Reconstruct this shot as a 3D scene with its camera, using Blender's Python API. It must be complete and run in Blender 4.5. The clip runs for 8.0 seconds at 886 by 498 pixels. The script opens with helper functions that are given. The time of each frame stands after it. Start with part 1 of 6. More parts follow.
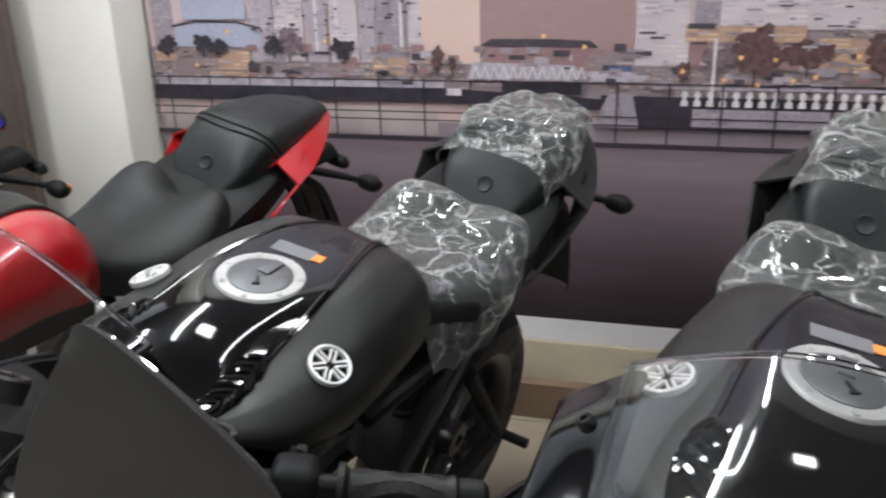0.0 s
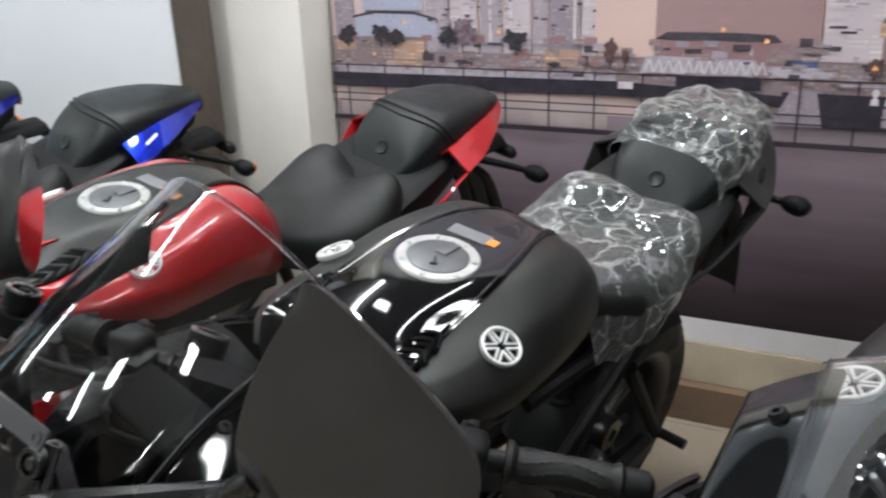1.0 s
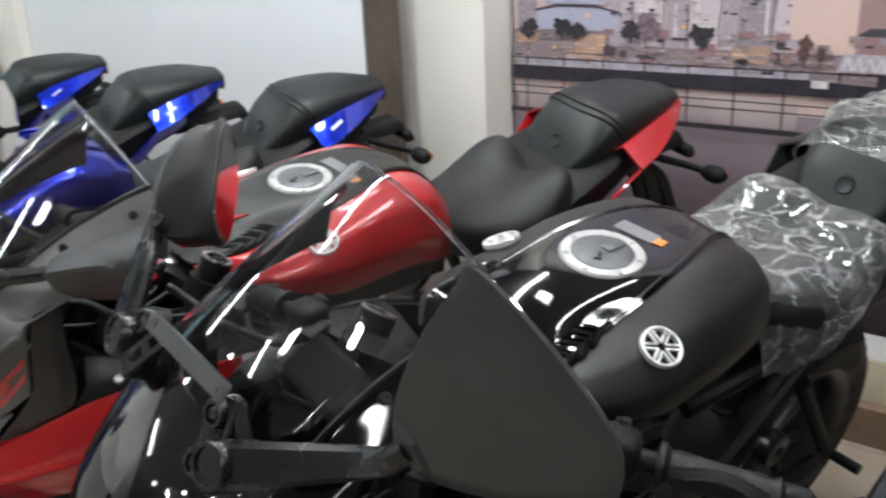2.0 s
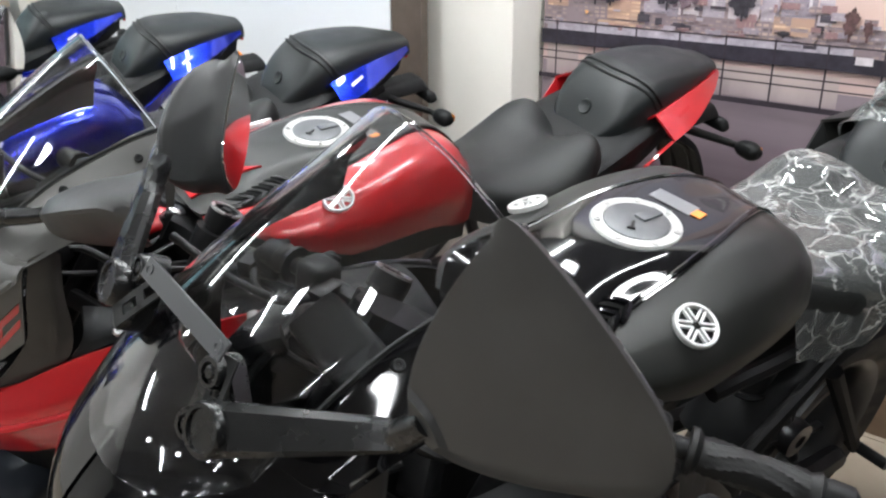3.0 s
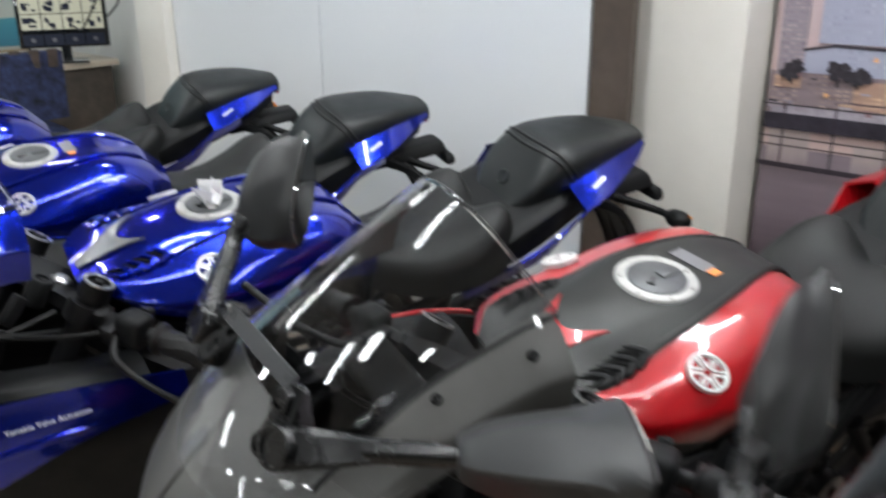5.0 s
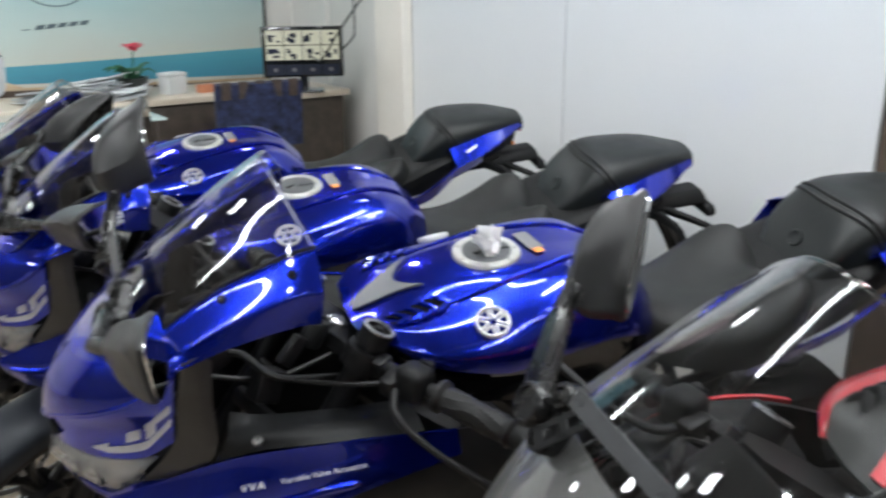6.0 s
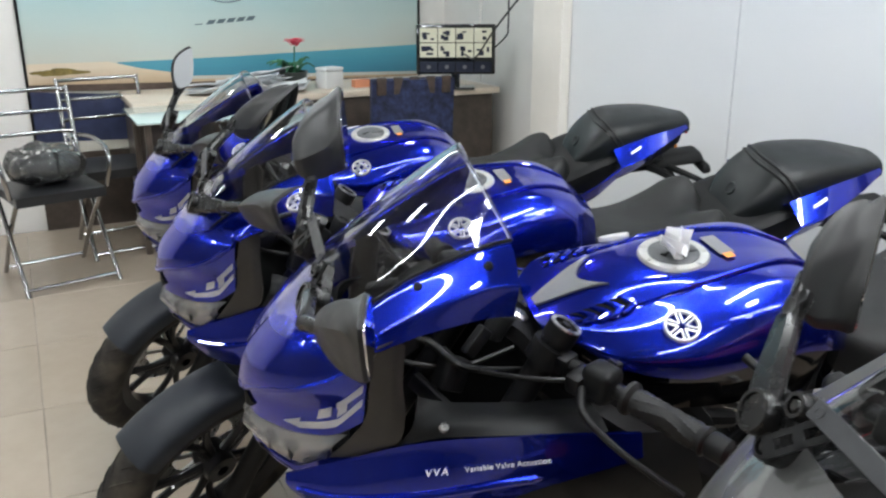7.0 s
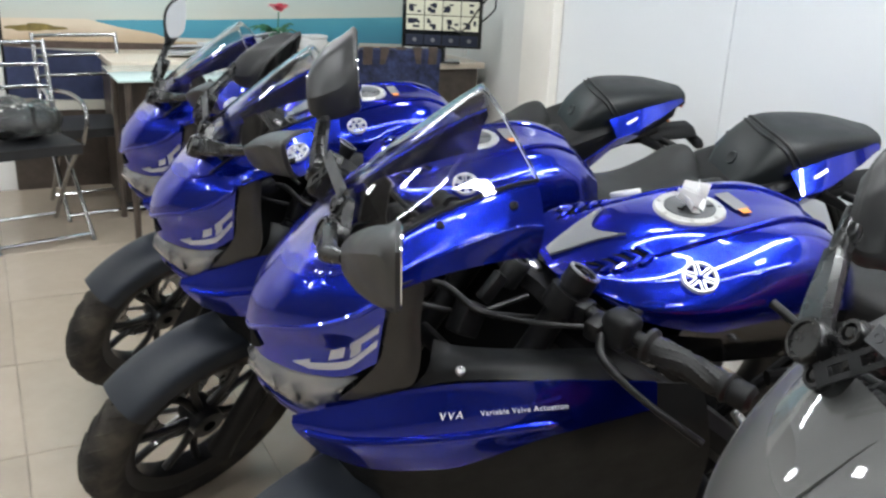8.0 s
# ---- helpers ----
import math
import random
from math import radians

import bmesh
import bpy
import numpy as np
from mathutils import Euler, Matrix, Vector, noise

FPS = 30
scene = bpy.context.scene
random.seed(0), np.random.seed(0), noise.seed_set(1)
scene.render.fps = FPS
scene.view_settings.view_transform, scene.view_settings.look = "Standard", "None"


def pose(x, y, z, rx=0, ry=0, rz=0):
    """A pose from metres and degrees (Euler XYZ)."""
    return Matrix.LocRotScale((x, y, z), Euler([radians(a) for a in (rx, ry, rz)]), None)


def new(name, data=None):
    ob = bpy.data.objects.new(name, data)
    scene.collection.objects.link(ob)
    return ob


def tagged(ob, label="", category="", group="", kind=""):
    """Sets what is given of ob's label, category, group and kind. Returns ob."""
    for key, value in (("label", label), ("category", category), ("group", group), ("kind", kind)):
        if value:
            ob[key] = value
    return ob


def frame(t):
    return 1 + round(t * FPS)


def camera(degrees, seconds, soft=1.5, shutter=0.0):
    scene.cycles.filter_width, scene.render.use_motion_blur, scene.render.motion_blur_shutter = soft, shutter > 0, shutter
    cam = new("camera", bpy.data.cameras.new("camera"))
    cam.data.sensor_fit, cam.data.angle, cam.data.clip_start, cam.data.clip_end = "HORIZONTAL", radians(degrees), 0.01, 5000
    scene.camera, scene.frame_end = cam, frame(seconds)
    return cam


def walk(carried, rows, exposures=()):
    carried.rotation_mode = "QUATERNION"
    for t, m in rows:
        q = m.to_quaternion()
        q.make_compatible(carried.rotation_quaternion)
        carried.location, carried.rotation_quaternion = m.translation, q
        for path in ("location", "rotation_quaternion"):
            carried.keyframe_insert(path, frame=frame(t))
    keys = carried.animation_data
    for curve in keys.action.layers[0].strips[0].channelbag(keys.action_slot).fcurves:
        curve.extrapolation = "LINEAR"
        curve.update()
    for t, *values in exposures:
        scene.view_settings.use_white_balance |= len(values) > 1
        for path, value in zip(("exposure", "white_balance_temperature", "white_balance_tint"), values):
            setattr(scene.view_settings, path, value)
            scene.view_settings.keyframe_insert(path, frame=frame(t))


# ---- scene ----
cam = camera(55.16, 8.0, 2.2, 0.5)
ROWS = [
    (0.0, -0.0146, 0.0285, 1.3582, 14.537, -20.302, 1.406),
    (0.5, -0.0197, 0.0174, 1.3610, 19.862, -20.440, 1.908),
    (1.0, -0.0352, -0.0059, 1.3602, 25.104, -20.488, 1.943),
    (1.5, -0.0321, -0.0169, 1.3589, 30.277, -20.427, 2.357),
    (2.0, -0.0207, -0.0177, 1.3633, 37.068, -20.479, 2.585),
    (2.2, -0.0168, -0.0138, 1.3527, 39.234, -20.349, 2.431),
    (3.3, -0.1432, 0.0300, 1.3266, 37.949, -23.381, -0.728),
    (3.5, -0.2155, 0.0161, 1.3335, 36.726, -23.671, -0.695),
    (4.0, -0.3521, -0.0536, 1.3543, 36.810, -23.717, -0.228),
    (4.2, -0.3911, -0.0615, 1.3637, 37.258, -23.407, -0.636),
    (5.3, -0.7034, 0.0123, 1.3987, 44.941, -18.338, 1.195),
    (5.5, -0.7534, 0.0040, 1.4017, 47.551, -17.884, 1.458),
    (6.0, -0.8181, -0.0402, 1.3926, 54.794, -17.493, 0.426),
    (6.5, -0.8381, -0.0931, 1.3970, 60.992, -17.392, 0.020),
    (7.0, -0.8644, -0.1224, 1.3856, 63.763, -17.446, 0.142),
    (7.5, -0.8855, -0.1550, 1.3523, 64.335, -17.747, -0.592),
    (8.0, -0.9014, -0.1877, 1.3170, 62.189, -18.386, -2.477),
]
walk(cam, [(t, pose(x, y, z, 90 + pitch, roll, yaw)) for t, x, y, z, yaw, pitch, roll in ROWS],
     [(0, 0.15), (2.2, 0.25), (3.5, 0.85), (4.0, 0.55), (5.3, -0.02), (6.0, 0.13), (6.5, 0.22), (7.0, 0.21), (8.0, 0.36)])

# ---- world and light ----
world = bpy.data.worlds.new("showroom_world")
scene.world = world
world.use_nodes = True
world.node_tree.nodes["Background"].inputs[0].default_value = (0.75, 0.82, 0.95, 1)
world.node_tree.nodes["Background"].inputs[1].default_value = 0.15
scene.view_settings.exposure = 0.0
TUBE_POWER = 98.0
PANEL_POWER = 70.0


# ---- materials ----
def material(name, color, rough=0.5, metal=0.0, coat=0.0, vary=0.0, vary_scale=6.0, grain=0.0, grain_scale=300.0,
             rough_vary=0.0, transmission=0.0, alpha=1.0, ior=1.45, emission=0.0, flake=0.0, coat_rough=0.04, specular=0.5):
    m = bpy.data.materials.new(name)
    m.use_nodes = True
    nt = m.node_tree
    b = nt.nodes["Principled BSDF"]
    b.inputs["Base Color"].default_value = (*color, 1)
    b.inputs["Roughness"].default_value = rough
    b.inputs["Metallic"].default_value = metal
    b.inputs["IOR"].default_value = ior
    b.inputs["Specular IOR Level"].default_value = specular
    b.inputs["Coat Weight"].default_value = coat
    b.inputs["Coat Roughness"].default_value = coat_rough
    b.inputs["Transmission Weight"].default_value = transmission
    b.inputs["Alpha"].default_value = alpha
    if emission:
        b.inputs["Emission Color"].default_value = (*color, 1)
        b.inputs["Emission Strength"].default_value = emission
    co = nt.nodes.new("ShaderNodeTexCoord")
    if vary or rough_vary:
        n = nt.nodes.new("ShaderNodeTexNoise")
        n.inputs["Scale"].default_value = vary_scale
        n.inputs["Detail"].default_value = 6
        n.inputs["Roughness"].default_value = 0.65
        nt.links.new(co.outputs["Object"], n.inputs["Vector"])
        if vary:
            r = nt.nodes.new("ShaderNodeValToRGB")
            r.color_ramp.elements[0].position, r.color_ramp.elements[1].position = 0.3, 0.7
            r.color_ramp.elements[0].color = (*[c * (1 - vary) for c in color], 1)
            r.color_ramp.elements[1].color = (*[min(1, c * (1 + vary)) for c in color], 1)
            nt.links.new(n.outputs["Fac"], r.inputs["Fac"])
            nt.links.new(r.outputs["Color"], b.inputs["Base Color"])
        if rough_vary:
            q = nt.nodes.new("ShaderNodeMapRange")
            q.inputs["From Min"].default_value, q.inputs["From Max"].default_value = 0.3, 0.7
            q.inputs["To Min"].default_value, q.inputs["To Max"].default_value = max(0.02, rough - rough_vary), min(1, rough + rough_vary)
            nt.links.new(n.outputs["Fac"], q.inputs["Value"])
            nt.links.new(q.outputs["Result"], b.inputs["Roughness"])
    if grain or flake:
        g = nt.nodes.new("ShaderNodeTexNoise")
        g.inputs["Scale"].default_value = grain_scale
        g.inputs["Detail"].default_value = 2
        nt.links.new(co.outputs["Object"], g.inputs["Vector"])
        u = nt.nodes.new("ShaderNodeBump")
        u.inputs["Strength"].default_value = grain or flake
        u.inputs["Distance"].default_value = 0.001
        nt.links.new(g.outputs["Fac"], u.inputs["Height"])
        nt.links.new(u.outputs["Normal"], b.inputs["Normal"])
    return m


def dust(m, color=(0.5, 0.48, 0.45), amount=0.25, scale=9.0):
    """A thin layer of settled dust, patchy."""
    nt = m.node_tree
    b = nt.nodes["Principled BSDF"]
    old = b.inputs["Base Color"]
    co = nt.nodes.new("ShaderNodeTexCoord")
    n = nt.nodes.new("ShaderNodeTexNoise")
    n.inputs["Scale"].default_value, n.inputs["Detail"].default_value = scale, 8
    nt.links.new(co.outputs["Object"], n.inputs["Vector"])
    r = nt.nodes.new("ShaderNodeMapRange")
    r.inputs["From Min"].default_value, r.inputs["From Max"].default_value = 0.45, 0.8
    r.inputs["To Max"].default_value = amount
    nt.links.new(n.outputs["Fac"], r.inputs["Value"])
    mix = nt.nodes.new("ShaderNodeMix")
    mix.data_type = "RGBA"
    if old.is_linked:
        nt.links.new(old.links[0].from_socket, mix.inputs["A"])
    else:
        mix.inputs["A"].default_value = old.default_value
    mix.inputs["B"].default_value = (*color, 1)
    nt.links.new(r.outputs["Result"], mix.inputs["Factor"])
    nt.links.new(mix.outputs["Result"], old)
    return m


M = {
    "blue": material("metallic_blue_paint", (0.004, 0.015, 0.28), 0.23, 0.85, 1.0, 0.12, 40, flake=0.05, grain_scale=900, coat_rough=0.02),
    "red": material("red_paint", (0.38, 0.004, 0.008), 0.28, 0.1, 0.9, 0.06, 30),
    "gloss_black": material("gloss_black_paint", (0.0022, 0.0022, 0.0026), 0.06, 0.0, 0.0, 0.1, 30),
    "matt_black": dust(material("matt_dark_paint", (0.0105, 0.0112, 0.0100), 0.40, 0.1, 0.0, 0.1, 14, grain=0.03, rough_vary=0.05, specular=0.4), amount=0.012),
    "matt_grey": dust(material("matt_grey_paint", (0.085, 0.084, 0.080), 0.40, 0.3, 0.0, 0.08, 14, grain=0.03, rough_vary=0.05, specular=0.4), amount=0.02),
    "silver": material("silver_decal", (0.42, 0.43, 0.46), 0.35, 0.3, 0.4, 0.05),
    "grey_decal": material("grey_decal", (0.13, 0.132, 0.14), 0.42, 0.2, 0.1, 0.05),
    "plastic": dust(material("textured_black_plastic", (0.006, 0.0064, 0.0068), 0.5, 0.0, 0.0, 0.15, 25, grain=0.12, grain_scale=700, rough_vary=0.08, specular=0.2), amount=0.012),
    "mirror_shell": dust(material("mirror_shell_plastic", (0.023, 0.0235, 0.024), 0.42, 0.0, 0.0, 0.1, 18, grain=0.06, grain_scale=800, rough_vary=0.06, specular=0.4), amount=0.02),
    "mirror_arm": material("mirror_arm_plastic", (0.0045, 0.0046, 0.0048), 0.27, 0.0, 0.0, 0.1, 30, grain=0.03, grain_scale=600, rough_vary=0.06, specular=0.45),
    "bronze": dust(material("dark_bronze_plastic", (0.030, 0.027, 0.024), 0.42, 0.1, 0.0, 0.1, 18, grain=0.08, grain_scale=700, specular=0.35), amount=0.03),
    "rubber": dust(material("tyre_rubber", (0.018, 0.017, 0.016), 0.75, 0, 0, 0.2, 30, grain=0.2, grain_scale=300, specular=0.3), amount=0.4, color=(0.26, 0.22, 0.17)),
    "grip": material("grip_rubber", (0.006, 0.006, 0.006), 0.5, 0, 0, 0.15, 40, grain=0.3, grain_scale=500, specular=0.35),
    "seat": dust(material("seat_vinyl", (0.009, 0.0097, 0.0095), 0.50, 0, 0, 0.12, 20, grain=0.5, grain_scale=420, rough_vary=0.06, specular=0.35), amount=0.01),
    "seat_smooth": material("seat_vinyl_smooth", (0.007, 0.009, 0.0095), 0.42, 0, 0, 0.1, 20, grain=0.2, grain_scale=600, rough_vary=0.06, specular=0.4),
    "alloy": material("cast_alloy", (0.010, 0.010, 0.011), 0.35, 0.2, 0.3, 0.1, 20),
    "metal": material("brushed_metal", (0.50, 0.50, 0.50), 0.3, 1.0, 0, 0.1, 60, rough_vary=0.1),
    "cap_metal": material("satin_cap_metal", (0.48, 0.48, 0.465), 0.42, 0.6, 0, 0.12, 60, rough_vary=0.1),
    "cap_dark": material("cap_dark_metal", (0.10, 0.104, 0.108), 0.4, 0.4, 0, 0.1, 50),
    "chrome": material("chrome", (0.38, 0.38, 0.38), 0.16, 1.0),
    "emblem": material("emblem_silver", (0.72, 0.72, 0.71), 0.28, 0.5, 0.3),
    "dark": material("dark_cast_metal", (0.006, 0.006, 0.0065), 0.45, 0.2, 0, 0.3, 20, grain=0.2, grain_scale=200, specular=0.3),
    "fender": material("slate_grey_mudguard_plastic", (0.020, 0.0235, 0.030), 0.42, 0.0, 0.0, 0.1, 18, grain=0.05, grain_scale=700, rough_vary=0.05, specular=0.35),
    "flat_black": material("flat_black_liner", (0.003, 0.003, 0.003), 0.8, 0, 0, 0.2, 30, specular=0.15),
    "cable": material("cable_black", (0.005, 0.005, 0.005), 0.4, specular=0.3),
    "screen": material("tinted_screen", (0.92, 0.925, 0.93), 0.02, 0, 0, transmission=1.0, ior=1.55),
    "screen_dark": material("smoked_screen", (0.76, 0.77, 0.78), 0.02, 0, 0, transmission=1.0, ior=1.55),
    "lamp_lens": material("lamp_lens", (0.9, 0.9, 0.9), 0.05, 0, 0, transmission=0.95, ior=1.4),
    "reflector": material("lamp_reflector", (0.30, 0.30, 0.30), 0.22, 0.9, 0, 0.3, 60),
    "tail_lens": material("tail_lens", (0.35, 0.005, 0.005), 0.1, 0, 0.5),
    "amber": material("amber_lens", (0.75, 0.22, 0.02), 0.15, 0, 0.4),
    "mirror": material("mirror_glass", (0.85, 0.86, 0.87), 0.02, 1.0),
    "lcd": material("lcd_glass", (0.012, 0.014, 0.016), 0.1, 0, 0.5),
    "white": material("white_print", (0.8, 0.8, 0.8), 0.4),
    "orange": material("orange_print", (0.8, 0.25, 0.05), 0.4),
    "label_grey": material("grey_label", (0.15, 0.15, 0.16), 0.35),
    "dark_steel": material("dark_steel", (0.04, 0.042, 0.045), 0.42, 0.3, 0, 0.15, 40, rough_vary=0.1),
}


M["blue"].node_tree.nodes["Principled BSDF"].inputs["Specular Tint"].default_value = (0.12, 0.2, 0.9, 1)


def wrap_material(name, clear_milk, crease_milk):
    """Crumpled clear polythene: see-through and glossy, a little milky along its creases."""
    m = bpy.data.materials.new(name)
    m.use_nodes = True
    nt = m.node_tree
    nt.nodes.remove(nt.nodes["Principled BSDF"])
    out = nt.nodes["Material Output"]
    co = nt.nodes.new("ShaderNodeTexCoord")
    w = nt.nodes.new("ShaderNodeTexNoise")
    w.inputs["Scale"].default_value, w.inputs["Detail"].default_value, w.inputs["Distortion"].default_value = 14, 6, 1.2
    nt.links.new(co.outputs["Object"], w.inputs["Vector"])
    mx = nt.nodes.new("ShaderNodeVectorMath")
    mx.operation = "MULTIPLY_ADD"
    mx.inputs[1].default_value = (0.09, 0.09, 0.09)
    nt.links.new(w.outputs["Color"], mx.inputs[0])
    nt.links.new(co.outputs["Object"], mx.inputs[2])
    v = nt.nodes.new("ShaderNodeTexVoronoi")
    v.feature = "DISTANCE_TO_EDGE"
    v.inputs["Scale"].default_value = 15
    nt.links.new(mx.outputs[0], v.inputs["Vector"])
    edge = nt.nodes.new("ShaderNodeMapRange")
    edge.inputs["From Max"].default_value = 0.017
    edge.inputs["To Min"].default_value, edge.inputs["To Max"].default_value = 1.0, 0.0
    nt.links.new(v.outputs["Distance"], edge.inputs["Value"])
    bump = nt.nodes.new("ShaderNodeBump")
    bump.inputs["Strength"].default_value, bump.inputs["Distance"].default_value = 0.8, 0.0022
    nt.links.new(edge.outputs["Result"], bump.inputs["Height"])
    clear = nt.nodes.new("ShaderNodeBsdfTransparent")
    clear.inputs["Color"].default_value = (0.93, 0.94, 0.94, 1)
    gloss = nt.nodes.new("ShaderNodeBsdfGlossy")
    gloss.inputs["Color"].default_value = (0.95, 0.95, 0.95, 1)
    gloss.inputs["Roughness"].default_value = 0.07
    nt.links.new(bump.outputs["Normal"], gloss.inputs["Normal"])
    fres = nt.nodes.new("ShaderNodeFresnel")
    fres.inputs["IOR"].default_value = 1.32
    nt.links.new(bump.outputs["Normal"], fres.inputs["Normal"])
    shine = nt.nodes.new("ShaderNodeMixShader")
    nt.links.new(fres.outputs[0], shine.inputs[0])
    nt.links.new(clear.outputs[0], shine.inputs[1])
    nt.links.new(gloss.outputs[0], shine.inputs[2])
    milk = nt.nodes.new("ShaderNodeBsdfDiffuse")
    milk.inputs["Color"].default_value = (0.75, 0.76, 0.74, 1)
    amount = nt.nodes.new("ShaderNodeMapRange")
    amount.inputs["To Min"].default_value, amount.inputs["To Max"].default_value = clear_milk, crease_milk
    nt.links.new(edge.outputs["Result"], amount.inputs["Value"])
    both_sh = nt.nodes.new("ShaderNodeMixShader")
    nt.links.new(amount.outputs["Result"], both_sh.inputs[0])
    nt.links.new(shine.outputs[0], both_sh.inputs[1])
    nt.links.new(milk.outputs[0], both_sh.inputs[2])
    nt.links.new(both_sh.outputs[0], out.inputs["Surface"])
    return m


M["wrap"] = wrap_material("clear_plastic_wrap", 0.025, 0.42)
M["glossy_wrap"] = wrap_material("glossy_plastic_wrap", 0.01, 0.10)


# ---- mesh helpers ----
class Geo:
    """Vertices and faces of one mesh, gathered from several pieces."""

    def __init__(self):
        self.v, self.f = [], []

    def add(self, verts, faces, m=None):
        k = len(self.v)
        self.v += [tuple(m @ Vector(p)) if m is not None else tuple(p) for p in verts]
        self.f += [tuple(i + k for i in f) for f in faces]
        return self


def part(name, geo, mat, parent=None, label="", sharp=40, shadow=True):
    me = bpy.data.meshes.new(name)
    me.from_pydata(geo.v, [], geo.f)
    bm = bmesh.new()
    bm.from_mesh(me)
    bmesh.ops.recalc_face_normals(bm, faces=bm.faces)
    bm.to_mesh(me)
    bm.free()
    me.materials.append(mat if not isinstance(mat, str) else M[mat])
    me.shade_smooth()
    me.set_sharp_from_angle(angle=radians(sharp))
    ob = new(name, me)
    if parent is not None:
        ob.parent = parent
    if label:
        tagged(ob, label)
    if not shadow:
        ob.visible_shadow = False
    return ob


def thing(name, m, label, category, group=""):
    ob = new(name)
    ob.matrix_basis = m
    ob.empty_display_size = 0.1
    return tagged(ob, label, category, group)


def spline(points, params):
    """Catmull-Rom values of a row of points (any shape after the first axis) at index parameters."""
    p = np.asarray(points, float)
    n = len(p)
    out = []
    for s in params:
        i = int(min(max(math.floor(s), 0), n - 2))
        t = s - i
        a, b = p[i], p[i + 1]
        z = p[i - 1] if i > 0 else 2 * a - b
        c = p[i + 2] if i + 2 < n else 2 * b - a
        out.append(0.5 * ((2 * a) + (b - z) * t + (2 * z - 5 * a + 4 * b - c) * t * t + (3 * a - z - 3 * b + c) * t ** 3))
    return np.array(out)


def surface(ctrl, us, vs):
    """Points of a smooth surface through a grid of control points, at rows us and columns vs (index units)."""
    rows = spline(ctrl, us)
    return np.swapaxes(spline(np.swapaxes(rows, 0, 1), vs), 0, 1)


def creased(ctrl, us, vs, crisp=0.4):
    """As surface(), with the columns of control points kept as soft creases."""
    rows = np.swapaxes(spline(ctrl, us), 0, 1)
    vs = np.asarray(vs, float)
    i = np.clip(np.floor(vs).astype(int), 0, len(rows) - 2)
    t = (vs - i)[:, None, None]
    straight = rows[i] * (1 - t) + rows[i + 1] * t
    return np.swapaxes(straight * crisp + spline(rows, vs) * (1 - crisp), 0, 1)


def grid_normals(g):
    du = np.gradient(g, axis=0)
    dv = np.gradient(g, axis=1)
    n = np.cross(du, dv)
    return n / (np.linalg.norm(n, axis=2, keepdims=True) + 1e-9)


def grid_faces(a, b, k=0, flip=False):
    out = []
    for i in range(a - 1):
        for j in range(b - 1):
            q = (k + i * b + j, k + i * b + j + 1, k + (i + 1) * b + j + 1, k + (i + 1) * b + j)
            out.append(q[::-1] if flip else q)
    return out


def sheet(geo, g, thick, away, lift=0.0):
    """Adds the grid g as a panel: its outer face lies lift outside g and it is thick deep. away: a point on the inner side."""
    n = grid_normals(g)
    mid = g.reshape(-1, 3).mean(0)
    if np.sum(n.reshape(-1, 3).mean(0) * (mid - np.asarray(away, float))) < 0:
        n = -n
    a, b = g.shape[:2]
    outer, inner = g + n * lift, g + n * (lift - thick)
    k = a * b
    faces = grid_faces(a, b) + grid_faces(a, b, k, True)
    ring = [i * b for i in range(a)] + [(a - 1) * b + j for j in range(1, b)] + [i * b + b - 1 for i in range(a - 2, -1, -1)] + [j for j in range(b - 2, 0, -1)]
    for i in range(len(ring)):
        p, q = ring[i], ring[(i + 1) % len(ring)]
        faces.append((p, q, q + k, p + k))
    return geo.add(np.vstack([outer.reshape(-1, 3), inner.reshape(-1, 3)]), faces)


def lin(a, b, n):
    return np.linspace(a, b, n)


def tube(geo, path, radius, n=12, smooth=0):
    """A round bar along a path, capped; radius: one number or one for each point. smooth: points per span."""
    p = np.asarray(path, float)
    r = np.full(len(p), radius, float) if np.isscalar(radius) else np.asarray(radius, float)
    if smooth:
        s = lin(0, len(p) - 1, (len(p) - 1) * smooth + 1)
        p, r = spline(p, s), spline(r.reshape(-1, 1), s)[:, 0]
    tang = np.gradient(p, axis=0)
    tang /= np.linalg.norm(tang, axis=1, keepdims=True) + 1e-9
    up = np.array([0, 0, 1.0]) if abs(tang[0][2]) < 0.9 else np.array([1.0, 0, 0])
    verts = []
    x = np.cross(up, tang[0])
    for q, t, rr in zip(p, tang, r):
        x = x - t * np.dot(x, t)
        x /= np.linalg.norm(x) + 1e-9
        y = np.cross(t, x)
        for k in range(n):
            a = 2 * math.pi * k / n
            verts.append(q + rr * (math.cos(a) * x + math.sin(a) * y))
    faces = []
    for i in range(len(p) - 1):
        for k in range(n):
            faces.append((i * n + k, i * n + (k + 1) % n, (i + 1) * n + (k + 1) % n, (i + 1) * n + k))
    faces += [tuple(range(n))[::-1], tuple(range((len(p) - 1) * n, len(p) * n))]
    return geo.add(verts, faces)


